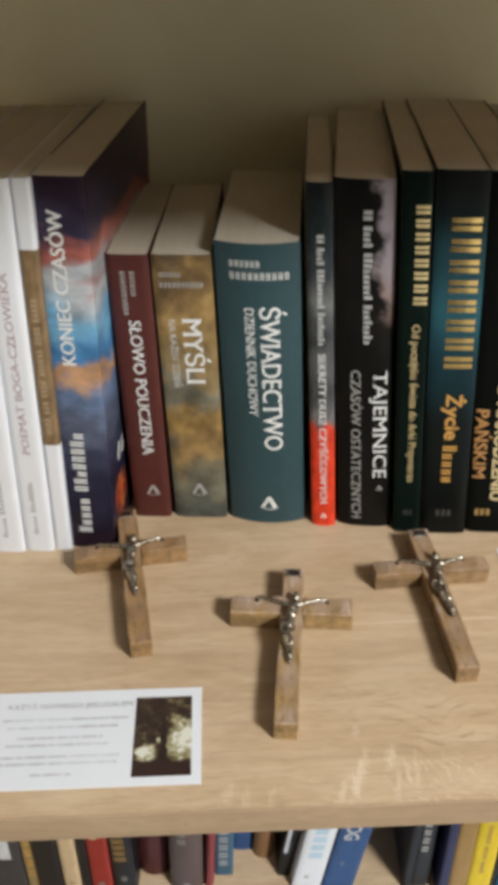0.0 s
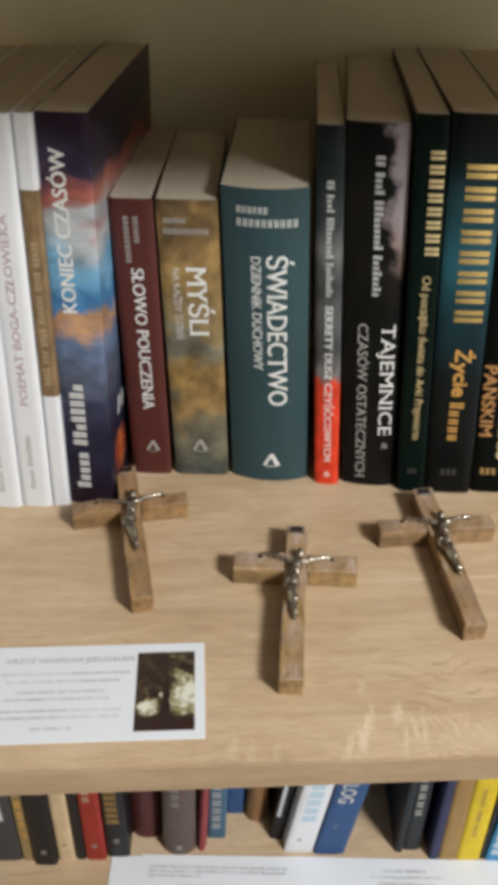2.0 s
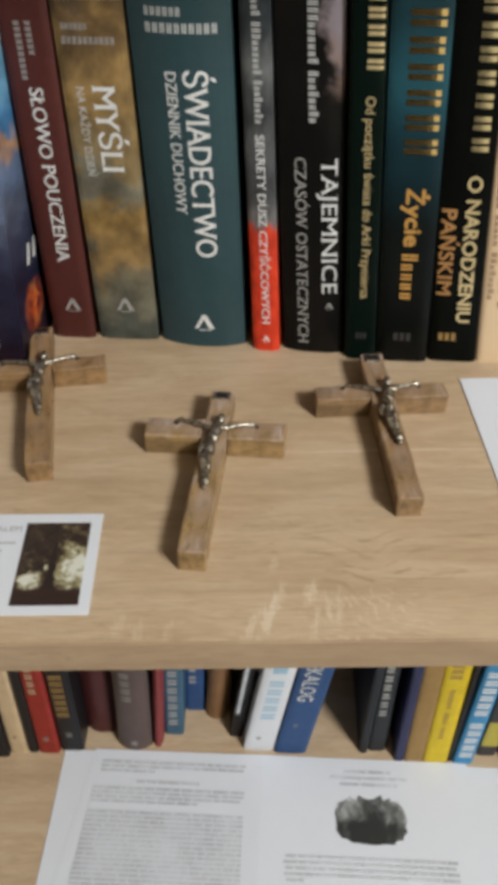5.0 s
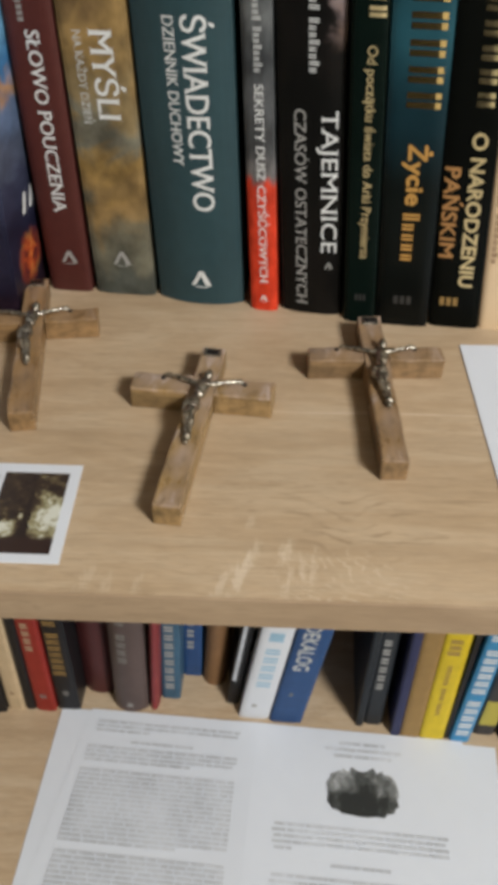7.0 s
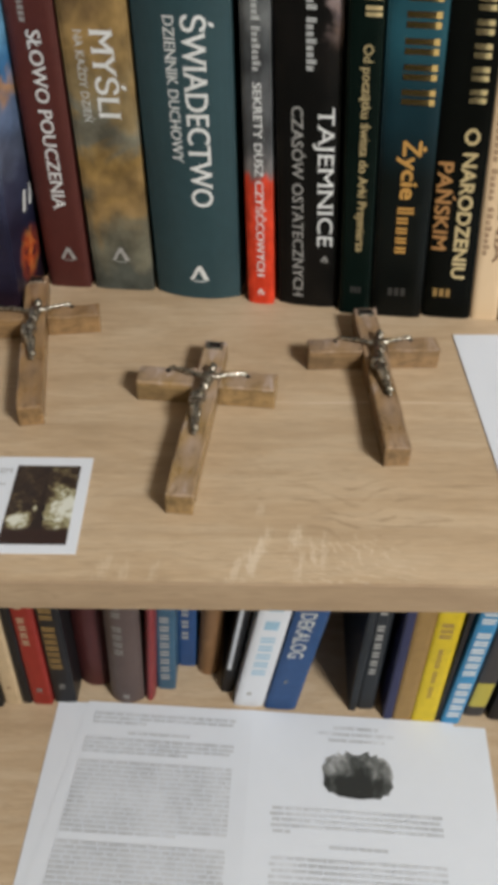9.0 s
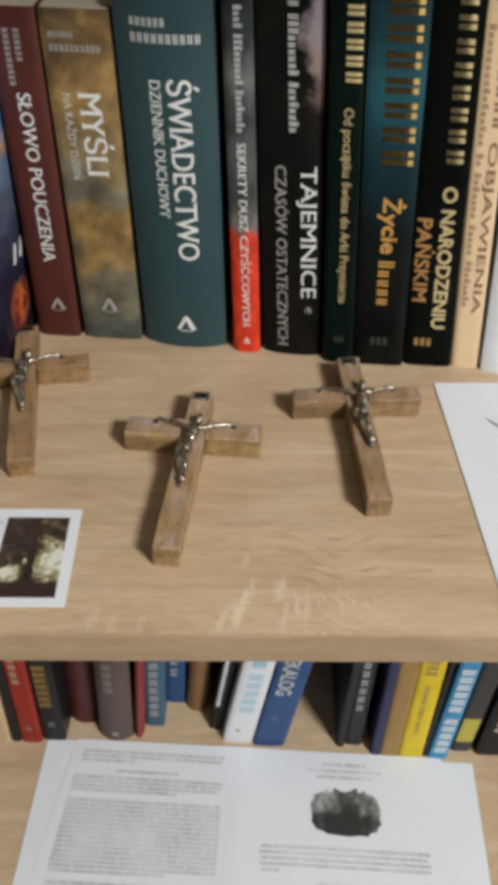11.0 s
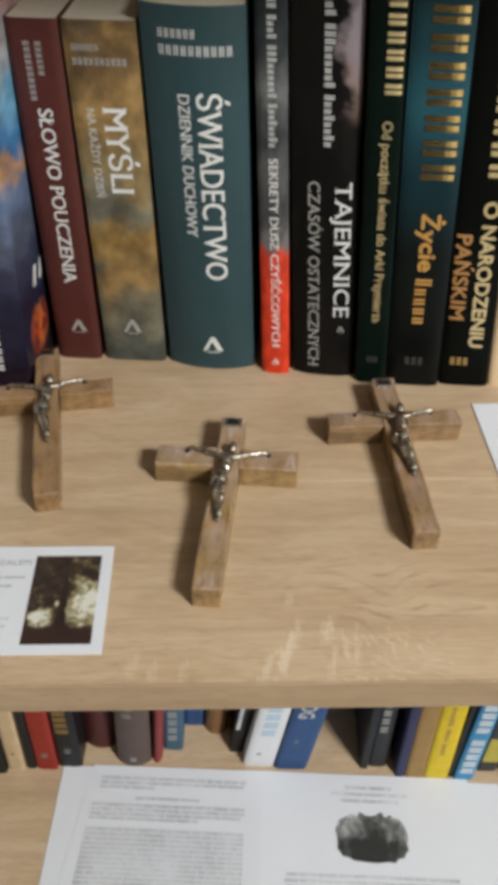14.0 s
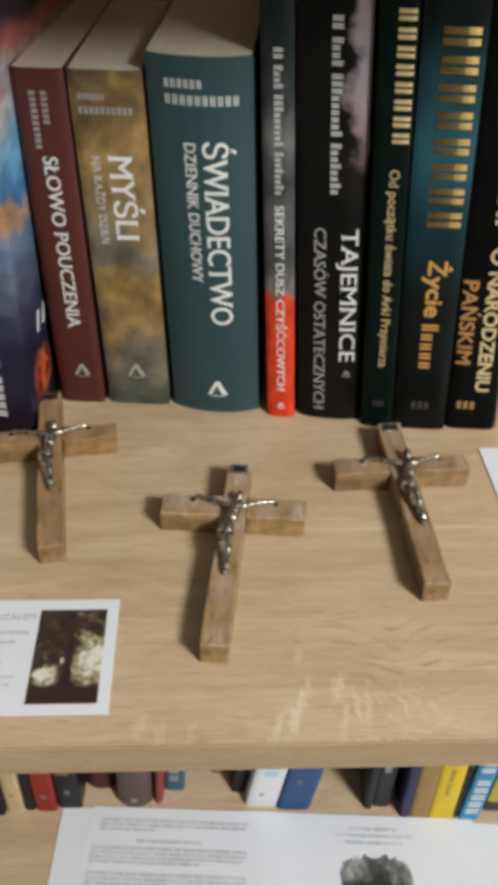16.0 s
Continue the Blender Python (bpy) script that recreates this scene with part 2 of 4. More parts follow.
# ---- the room ----
def room():
    x0, x1, y0, y1, h, w, mid = -2.2, 2.6, -2.8, 0.72, 2.65, 0.1, 0.535
    tagged(link("floor", box(x0 - w, x1 + w, y0 - w, y1 + w, -w, 0), CARPET), "brown floor of the room", "floor", kind="structure")
    tagged(link("ceiling", box(x0 - w, x1 + w, y0 - w, y1 + w, h, h + w), CEILING), "white painted ceiling", "ceiling", kind="structure")
    tagged(link("wall_north", box(x0 - w, x1 + w, y1, y1 + w, 0, h), PLASTER), "plain painted wall behind the bookcase", "wall", kind="structure")
    # Unseen south wall, split into added dark and pale stretches mirrored by foil lettering.
    tagged(link("foil_mirrored_dark", box(x0 - w, mid, y0 - w, y0, 0, h), ADDED_DARK), "plain dark brown stretch of wall", "wall", kind="structure")
    tagged(link("foil_mirrored_pale", box(mid, x1 + w, y0 - w, y0, 0, h), PLASTER), "plain pale painted stretch of wall", "wall", kind="structure")
    tagged(link("wall_west", box(x0 - w, x0, y0, y1, 0, h), PLASTER), "plain painted wall", "wall", kind="structure")
    tagged(link("wall_east", box(x1, x1 + w, y0, y1, 0, h), PLASTER), "plain painted wall", "wall", kind="structure")


room()

SHELF, LOW, FRONT, REAR, BOARD = 1.17, 0.744, 0.270, 0.672, 0.018
UP = 1.5725


def bookcase():
    case = thing("bookcase", "light oak laminate bookcase with open shelves of books", "bookcase", pose(0, 0, 0))
    x0, x1 = -0.56, 0.74
    for z in (LOW, SHELF, UP):
        shelf = part("shelf", box(x0, x1, FRONT + 0.0010, REAR, z - BOARD, z), OAK, case)
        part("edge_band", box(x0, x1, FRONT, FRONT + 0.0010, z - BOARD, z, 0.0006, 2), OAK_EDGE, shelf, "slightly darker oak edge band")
    for x in (x0 - BOARD, x1):
        part("side_panel", box(x, x + BOARD, FRONT, REAR + 0.006, 0, 2.05, 0.0005, 1), OAK, case)
    part("back_panel", box(x0, x1, REAR + 0.0005, REAR + 0.005, 0.02, 2.05), BACK, case, "smooth beige back panel in shade")


bookcase()


# ---- books ----
class Book:
    """A paperback on a shelf: (x, y) is the front left foot of its spine; lean and rake shear it sideways and backwards."""

    def __init__(self, label, x, y, z, w, h, d, lean, rake, yaw, cover, bulge=0.0015, sharp=6.0, group="", pages=None, inset=0.0):
        self.w, self.h, self.lean, self.rake, self.bulge, self.sharp = w, h, lean, rake, bulge, sharp
        self.ob = thing("book", label, "book", pose(x, y, z, 0, 0, yaw), group)
        t = 0.0004 + 0.0009 * bool(inset)
        n = 14
        outer = [(w * k / n, self.front(w * k / n)) for k in range(n + 1)]
        inner = [(t + (w - 2 * t) * k / n, self.front(w * k / n) + t) for k in range(n + 1)]
        ring = outer + [(w, d), (w - t, d)] + inner[::-1] + [(t, d), (0, d)]
        self.cover = part("cover", self.extrude(ring, 0, h, n), cover, self.ob, smooth=False)
        block = [(t, d - 0.001 - inset)] + [(px, py + 0.0002) for px, py in inner] + [(w - t, d - 0.001 - inset)]
        part("page_block", self.extrude(block, 0.0006 + inset, h - 0.0006 - inset, n), pages or PAGES, self.ob, "cream page edges")

    def front(self, u):
        """How far the spine bulges forwards at u metres from its left edge."""
        return -self.bulge * (1 - abs(2 * min(max(u / self.w, 0), 1) - 1) ** self.sharp)

    def bent(self, u, v, out=0.0):
        return Vector((u + self.lean * v, self.front(u) - out + self.rake * v, v))

    def extrude(self, ring, z0, z1, n):
        bm = bmesh.new()
        levels = [z0, z0 + 0.0008, z0 + (z1 - z0) * 0.5, z1 - 0.0008, z1]
        rows = [[bm.verts.new((x + self.lean * z, y + self.rake * z, z)) for x, y in ring] for z in levels]
        for a, b in zip(rows, rows[1:]):
            for k in range(len(ring)):
                j = (k + 1) % len(ring)
                bm.faces.new((a[k], a[j], b[j], b[k]))
        bm.faces.new(rows[0][::-1])
        bm.faces.new(rows[-1])
        bmesh.ops.recalc_face_normals(bm, faces=bm.faces)
        bmesh.ops.triangulate(bm, faces=[f for f in bm.faces if len(f.verts) > 4])
        return bm

    def lay(self, name, bm, material, u, z0, z1, tall, way, label=""):
        """Lays flat print of size 1 x 1 on the spine: way d reads downwards, u upwards, h across."""
        for v in bm.verts:
            a, b, out = v.co.x, v.co.y, 0.0002 + v.co.z
            if way == "d":
                p = self.bent(u + (b - 0.5) * tall, max(z0, z1) - a * abs(z1 - z0), out)
            elif way == "u":
                p = self.bent(u - (b - 0.5) * tall, min(z0, z1) + a * abs(z1 - z0), out)
            else:
                p = self.bent(u + (a - 0.5) * tall, min(z0, z1) + b * abs(z1 - z0), out)
            v.co = p
        return part(name, bm, material, self.cover, label)

    def text(self, words, material, u, z0, z1, tall, way="d", label="", bold=0.012, reach=0.0):
        return self.lay("lettering", lettering(words, bold, reach), material, u * self.w, z0, z1, tall, way, label)

    def bars(self, counts, material, u, z0, z1, tall, way="d", label="", capitals=True):
        return self.lay("lettering_bar", barred(counts, capitals), material, u * self.w, z0, z1, tall, way, label)

    def mark(self, material, u, z, size):
        """The publisher's mark: a plain open wedge."""
        bm = bmesh.new()
        for pts in (((0.0, 0.12), (0.18, 0.12), (0.62, 1.0), (0.42, 1.0)), ((0.46, 0.78), (0.62, 1.0), (1.0, 0.12), (0.72, 0.12)), ((0.2, 0.0), (0.2, 0.06), (0.8, 0.06), (0.8, 0.0))):
            bm.faces.new([bm.verts.new((a, b, 0)) for a, b in pts])
        self.lay("publisher_mark", bm, material, u * self.w, z - size / 2, z + size / 2, size * 1.1, "h")

    def stamp(self, material, u, z, wide, tall):
        """A small publisher's stamp: three upright bars."""
        bm = bmesh.new()
        for k in range(3):
            a = 0.36 * k
            bm.faces.new([bm.verts.new((x, y, 0)) for x, y in ((a, 0), (a + 0.24, 0), (a + 0.24, 1), (a, 1))])
        self.lay("publisher_mark", bm, material, u * self.w, z - tall / 2, z + tall / 2, wide, "h")


def glyphs(words):
    data = bpy.data.curves.new("lettering", "FONT")
    data.body, data.resolution_u, data.fill_mode = words, 3, "FRONT"
    ob = new("lettering", data)
    me = bpy.data.meshes.new_from_object(ob.evaluated_get(bpy.context.evaluated_depsgraph_get()))
    bpy.data.objects.remove(ob)
    bpy.data.curves.remove(data)
    bm = bmesh.new()
    bm.from_mesh(me)
    bpy.data.meshes.remove(me)
    return bm


def serifs(bm, low, high, reach):
    """Thin slabs across the ends of the stems at the foot and head of each letter."""
    ends = []
    for e in bm.edges:
        a, b = e.verts
        if len(e.link_faces) == 1 and abs(a.co.y - b.co.y) < 0.003 and 0.03 < abs(a.co.x - b.co.x) < 0.22:
            for level, way in ((low, 1), (high, -1)):
                if abs(a.co.y - level) < 0.02:
                    ends.append((min(a.co.x, b.co.x), max(a.co.x, b.co.x), level, way))
    for x0, x1, level, way in ends:
        top = level + way * 0.045
        bm.faces.new([bm.verts.new(p) for p in ((x0 - reach, level, 0.00002), (x1 + reach, level, 0.00002), (x1 + reach * 0.4, top, 0.00002), (x0 - reach * 0.4, top, 0.00002))])


def lettering(words, bold=0.012, reach=0.0):
    """The words as a flat mesh: 1 long, and 1 high from the foot to the top of a plain capital. bold thickens the stems, reach adds serifs."""
    bm = glyphs("H")
    low, high = min(v.co.y for v in bm.verts), max(v.co.y for v in bm.verts)
    bm.free()
    bm = glyphs(words)
    first = bm.verts[:] + bm.edges[:] + bm.faces[:]
    ways = ((-1, 0), (1, 0)) if reach else ((-1, 0), (1, 0), (0, 1), (0, -1))
    if reach:
        serifs(bm, low, high, reach)
    for k, (dx, dy) in enumerate(ways if bold else ()):
        made = bmesh.ops.duplicate(bm, geom=first)["geom"]
        for v in made:
            if isinstance(v, bmesh.types.BMVert):
                v.co += Vector((dx * bold, dy * bold, 0.00004 * (k + 1)))
    xs = [v.co.x for v in bm.verts]
    x0, x1 = min(xs), max(xs)
    for v in bm.verts:
        v.co = ((v.co.x - x0) / (x1 - x0), (v.co.y - low) / (high - low), v.co.z)
    # Cut across, so that long strokes can follow a rounded spine.
    for k in range(1, 6):
        bmesh.ops.bisect_plane(bm, geom=bm.verts[:] + bm.edges[:] + bm.faces[:], plane_co=(0, k / 6, 0), plane_no=(0, 1, 0))
    return bm


def barred(counts, capitals=True):
    """Plain upright bars in place of words, two a letter, with gaps between words; small letters are lower, but for the first and a few more."""
    total = sum(counts) + 0.8 * (len(counts) - 1)
    bm, at, rng = bmesh.new(), 0.0, random.Random(sum(counts) * 7 + len(counts))
    for n in counts:
        for k in range(n):
            tall = 1.0 if capitals or k == 0 or rng.random() < 0.25 else 0.68
            for c, d in ((0.06, 0.31), (0.44, 0.69)) if n > 1 else ((0.0, 1.0),):
                many = 8 if n == 1 else 1
                for q in range(6 * many):
                    a, b = ((at + k + c + (d - c) * (q // 6 + e) / many) / total for e in (0, 1))
                    y0, y1 = tall * (q % 6) / 6, tall * (q % 6 + 1) / 6
                    bm.faces.new([bm.verts.new(p) for p in ((a, y0, 0), (b, y0, 0), (b, y1, 0), (a, y1, 0))])
        at += n + 0.8
    return bm


def burn(m):
    """A small orange flame low on the cover and streaks of warm cloud higher up."""
    t = m.node_tree
    b = t.nodes["Principled BSDF"]
    old = b.inputs["Base Color"].links[0].from_socket
    warp = grain(t, place(t), 90, 3, 0.6, 0.5)
    dy = sums(t, "MULTIPLY", sums(t, "SUBTRACT", axis(t, 1), 0.026), 40.0)
    dz = sums(t, "MULTIPLY", sums(t, "SUBTRACT", axis(t, 2), 0.027), 42.0)
    far = sums(t, "ADD", sums(t, "MULTIPLY", dy, dy), sums(t, "MULTIPLY_ADD", dz, dz, warp))
    near = sums(t, "MULTIPLY", ramp(t, far, [(0.55, (1, 1, 1)), (1.0, (0, 0, 0))]), sums(t, "GREATER_THAN", axis(t, 0), 0.0283))
    t.links.new(mix(t, near, old, ramp(t, warp, [(0.36, (0.07, 0.015, 0.02)), (0.48, (0.42, 0.07, 0.02)), (0.6, (0.75, 0.30, 0.07))])), b.inputs["Base Color"])


def spine_art():
    m = {}
    m["end"] = banded("storm_sky_cover", [(0.0, (0.018, 0.010, 0.016)), (0.16, (0.014, 0.014, 0.032)), (0.30, (0.03, 0.034, 0.065)), (0.38, (0.07, 0.085, 0.13)), (0.46, (0.11, 0.16, 0.27)), (0.52, (0.38, 0.22, 0.12)), (0.56, (0.05, 0.17, 0.36)), (0.66, (0.13, 0.30, 0.46)), (0.74, (0.33, 0.36, 0.39)), (0.80, (0.30, 0.10, 0.08)), (0.87, (0.03, 0.026, 0.05)), (1.0, (0.022, 0.013, 0.022))], 0.24, 0.22, 26, 0.28, (1, 1, 1.6), 0.2, (0, 0.5, 0))
    burn(m["end"])
    m["maroon"] = plain("maroon_cover", (0.070, 0.0185, 0.0155), 0.45, 0.18, 200, gloss=0.3)
    m["ochre"] = banded("ochre_mottled_cover", [(0.0, (0.075, 0.082, 0.07)), (0.16, (0.115, 0.11, 0.08)), (0.3, (0.21, 0.138, 0.058)), (0.42, (0.24, 0.155, 0.055)), (0.52, (0.13, 0.125, 0.095)), (0.62, (0.17, 0.128, 0.065)), (0.8, (0.235, 0.155, 0.062)), (0.93, (0.13, 0.085, 0.04)), (1.0, (0.085, 0.06, 0.035))], 0.19, 0.7, 30, 0.4, (1, 1, 0.8), 0.3)
    m["teal"] = plain("slate_blue_cover", (0.023, 0.053, 0.063), 0.42, 0.16, 160, gloss=0.3)
    m["souls"] = banded("grey_red_cover", [(0.0, (0.55, 0.045, 0.018)), (0.325, (0.50, 0.045, 0.02)), (0.35, (0.13, 0.125, 0.125)), (0.42, (0.05, 0.053, 0.056)), (0.52, (0.085, 0.09, 0.095)), (0.60, (0.04, 0.044, 0.047)), (0.70, (0.10, 0.107, 0.11)), (0.78, (0.03, 0.036, 0.040)), (0.9, (0.012, 0.018, 0.020)), (1.0, (0.010, 0.013, 0.014))], 0.229, 0.07, 70, 0.3, (1.6, 1, 0.7), 0.2)
    m["black"] = plain("charcoal_cover", (0.0026, 0.0032, 0.0026), 0.32, 0.3, 120, gloss=0.06)
    m["green"] = plain("dark_green_cover", (0.0028, 0.0070, 0.0055), 0.32, 0.25, 120, gloss=0.07)
    m["white"] = plain("white_cover", (0.63, 0.66, 0.71), 0.4, 0.03, 60)
    m["cream"] = plain("cream_cover", (0.60, 0.45, 0.285), 0.5, 0.06, 60)
    m["life"] = banded("black_teal_cover", [(0.0, (0.0028, 0.0036, 0.0032)), (0.33, (0.0028, 0.0052, 0.0050)), (0.50, (0.006, 0.022, 0.030)), (0.66, (0.016, 0.066, 0.088)), (0.80, (0.011, 0.036, 0.046)), (0.92, (0.004, 0.007, 0.007)), (1.0, (0.003, 0.0035, 0.0035))], 0.237, 0.03, 30, 0.3, (1, 1, 1), 0.06)
    return m


def patched(name, base, patch, brown):
    """Charcoal cover with a pale lilac and skin-brown painted area high on its right edge."""
    m, t, b = nodes(name)
    x, z = axis(t, 0), axis(t, 2)
    wob = sums(t, "MULTIPLY", sums(t, "SUBTRACT", grain(t, place(t), 60, 3), 0.5), 0.03)
    edge = sums(t, "ADD", sums(t, "MULTIPLY_ADD", z, 0.10, x), wob)
    right = ramp(t, sums(t, "MULTIPLY", sums(t, "SUBTRACT", edge, 0.030), 60), [(0.0, (0, 0, 0)), (0.35, (1, 1, 1))])
    up = ramp(t, sums(t, "MULTIPLY", sums(t, "SUBTRACT", z, 0.143), 40), [(0.0, (0, 0, 0)), (0.5, (1, 1, 1))])
    tone = ramp(t, sums(t, "MULTIPLY_ADD", grain(t, place(t), 70, 3), 0.6, sums(t, "MULTIPLY", sums(t, "SUBTRACT", z, 0.14), 6)), [(0.25, brown), (0.6, patch)])
    col = mix(t, sums(t, "MULTIPLY", right, up), base, tone)
    haze = ramp(t, grain(t, place(t, (1, 1, 0.5), (1, 1, 1)), 45, 3), [(0.45, (0, 0, 0)), (0.75, (0.25, 0.25, 0.25))])
    col = mix(t, haze, col, (0.026, 0.020, 0.017))
    t.links.new(col, b.inputs["Base Color"])
    b.inputs["Roughness"].default_value = 0.4
    b.inputs["Specular IOR Level"].default_value = 0.14
    return m


def striped(name, paper, band, z0, z1):
    """White cover with a printed brown band between two heights."""
    m, t, b = nodes(name)
    z = axis(t, 2)
    inside = sums(t, "MULTIPLY", sums(t, "GREATER_THAN", z, z0), sums(t, "LESS_THAN", z, z1))
    tone = ramp(t, grain(t, place(t, (3, 3, 1)), 90, 4), [(0.35, tuple(c * 0.6 for c in band)), (0.65, band)])
    t.links.new(mix(t, inside, paper, tone), b.inputs["Base Color"])
    b.inputs["Roughness"].default_value = 0.4
    return m


ART = spine_art()
ROW = "books on the middle shelf"


def middle_row():
    art = ART
    b = Book("white paperback with faint spine lettering beside other white books", -0.1755, 0.466, SHELF, 0.0235, 0.240, 0.165, 0.02, 0.03, -6, art["white"], group=ROW)
    b = Book("white paperback with faint grey lettering on its spine", -0.1510, 0.466, SHELF, 0.0195, 0.240, 0.165, 0.02, 0.03, -6, art["white"], group=ROW)
    b.bars((5, 8), LETTER_DIM, 0.45, 0.012, 0.055, 0.0035, "u", capitals=False)
    b = Book("white paperback with faded red title on its spine", -0.1308, 0.466, SHELF, 0.0183, 0.240, 0.165, 0.016, 0.03, -6, art["white"], group=ROW)
    b.text("POEMAT BOGA-CZŁOWIEKA", RED_INK, 0.48, 0.074, 0.190, 0.0046, "u", bold=0.014, reach=0.05)
    b.bars((5, 8), LETTER_DIM, 0.44, 0.014, 0.054, 0.0034, "u", capitals=False)
    b = Book("white paperback with a brown printed band round its spine", -0.1119, 0.466, SHELF, 0.0102, 0.240, 0.165, 0.015, 0.03, -6, striped("white_brown_cover", (0.63, 0.66, 0.71), (0.22, 0.145, 0.075), 0.080, 0.202), group=ROW)
    b.bars((4, 3, 4, 6, 4, 5), TAN_INK, 0.5, 0.088, 0.175, 0.0036, "u")
    b = Book("thick paperback with a stormy blue and orange sky on its cover", -0.1014, 0.468, SHELF, 0.0285, 0.240, 0.172, 0.008, 0.035, -7.5, art["end"], 0.001, group=ROW)
    b.text("KONIEC CZASÓW", LETTER, 0.39, 0.132, 0.223, 0.0078, "u", "white title lettering", 0.03, 0.05)
    b.bars((5, 8), LETTER, 0.36, 0.013, 0.088, 0.0085, "u", capitals=False)
    for k in range(2):
        w = b.w + 0.0003
        bm = bmesh.new()
        bm.faces.new([bm.verts.new((w + b.lean * z, y + b.rake * z, z)) for y, z in ((0.022 + 0.010 * k, 0.053), (0.026 + 0.010 * k, 0.052), (0.030 + 0.010 * k, 0.063), (0.026 + 0.010 * k, 0.064))])
        part("lettering_bar", bm, LETTER, b.cover, "white print on the front cover")
    b = Book("maroon paperback with white title on its spine", -0.0622, 0.4990, SHELF, 0.0245, 0.188, 0.132, -0.022, 0.0, -5, art["maroon"], group=ROW)
    b.text("SŁOWO POUCZENIA", LETTER, 0.54, 0.147, 0.0505, 0.0070, bold=0.013, reach=0.07)
    b.bars((6,), LETTER_DIM, 0.58, 0.178, 0.162, 0.003)
    b.bars((10,), LETTER_DIM, 0.36, 0.178, 0.150, 0.003)
    b.mark(LETTER_DIM, 0.57, 0.0225, 0.0085)
    b = Book("ochre and grey mottled paperback with white title", -0.0342, 0.4970, SHELF, 0.0345, 0.188, 0.132, -0.034, 0.0, -4, art["ochre"], group=ROW)
    b.text("MYŚLI", LETTER, 0.60, 0.149, 0.104, 0.0112, bold=0.016, reach=0.07)
    b.text("NA KAŻDY DZIEŃ", LETTER_SOFT, 0.26, 0.148, 0.102, 0.0040, bold=0.0, reach=0.05)
    b.bars((6,), LETTER_DIM, 0.30, 0.1745, 0.1775, 0.013, "h")
    b.bars((10,), LETTER_DIM, 0.48, 0.168, 0.1715, 0.026, "h")
    b.mark(LETTER_DIM, 0.5, 0.0235, 0.0095)
    b = Book("thick slate blue paperback with rounded spine and white title", 0.0035, 0.4945, SHELF, 0.049, 0.1965, 0.136, -0.042, 0.0, -6, art["teal"], 0.0058, 2.2, group=ROW)
    b.text("ŚWIADECTWO", LETTER, 0.625, 0.1585, 0.059, 0.0114, bold=0.015, reach=0.07)
    b.text("DZIENNIK DUCHOWY", LETTER, 0.385, 0.1575, 0.084, 0.0054, bold=0.008, reach=0.06)
    b.bars((6,), LETTER_SOFT, 0.36, 0.1825, 0.1865, 0.018, "h")
    b.bars((10,), LETTER_SOFT, 0.53, 0.175, 0.1795, 0.035, "h")
    b.mark(LETTER, 0.535, 0.0165, 0.0105)
    b = Book("slim paperback, smoky grey above and bright red below", 0.0574, 0.4840, SHELF, 0.0152, 0.229, 0.150, -0.054, 0.04, -6, art["souls"], 0.002, 3, group=ROW)
    b.bars((2, 4, 9, 8), LETTER_SOFT, 0.52, 0.200, 0.132, 0.0042, capitals=False)
    b.text("SEKRETY DUSZ CZYŚĆCOWYCH", LETTER, 0.52, 0.127, 0.018, 0.0043, bold=0.01, reach=0.07)
    b.mark(LETTER, 0.5, 0.008, 0.004)
    b = Book("charcoal paperback with a pale lilac painted patch on its spine", 0.0755, 0.4845, SHELF, 0.0342, 0.231, 0.160, -0.066, 0.035, -8, patched("charcoal_painted_cover", (0.0034, 0.0036, 0.0034), (0.23, 0.20, 0.225), (0.20, 0.125, 0.085)), 0.0025, 3, group=ROW)
    tagged(b.ob, "charcoal paperback with a pale lilac painted patch on its spine")
    b.bars((2, 4, 9, 8), LETTER_SOFT, 0.55, 0.214, 0.133, 0.0050, capitals=False)
    b.text("TAJEMNICE", LETTER, 0.78, 0.116, 0.039, 0.0082, bold=0.0, reach=0.07)
    b.text("CZASÓW OSTATECZNYCH", LETTER_DIM, 0.34, 0.116, 0.006, 0.0058, bold=0.006, reach=0.06)
    b.mark(LETTER_DIM, 0.78, 0.031, 0.004)
    b = Book("slim dark green paperback with gold lettering", 0.1105, 0.4745, SHELF, 0.0174, 0.237, 0.165, -0.063, 0.04, -6, art["green"], group=ROW)
    b.bars((8,), GOLD_PALE, 0.70, 0.219, 0.159, 0.0078)
    b.text("Od początku świata do Arki Przymierza", GOLD_PALE, 0.60, 0.149, 0.040, 0.0046)
    b.stamp(STAMP_DIM, 0.52, 0.016, 0.006, 0.004)
    b = Book("black paperback with a teal glow and large gold lettering", 0.1288, 0.4725, SHELF, 0.0286, 0.238, 0.165, -0.061, 0.04, -5, art["life"], group=ROW)
    b.bars((8,), GOLD, 0.60, 0.213, 0.118, 0.0165)
    b.text("Życie", ORANGE, 0.565, 0.104, 0.072, 0.0085, bold=0.03)
    b.bars((5,), ORANGE, 0.54, 0.068, 0.039, 0.0088, capitals=False)
    b.stamp(STAMP_DIM, 0.49, 0.0165, 0.010, 0.005)
    b = Book("black paperback with pale gold and orange lettering", 0.1588, 0.4720, SHELF, 0.0272, 0.237, 0.165, -0.075, 0.04, -5, art["black"], group=ROW)
    b.bars((8,), FOIL_PALE, 0.68, 0.205, 0.120, 0.0085)
    b.text("O NARODZENIU", GOLD_PALE, 0.66, 0.111, 0.026, 0.0072, bold=0.03)
    b.text("PAŃSKIM", COPPER, 0.22, 0.093, 0.043, 0.0075, bold=0.025)
    b.stamp(GOLD_DIM, 0.37, 0.0165, 0.010, 0.005)
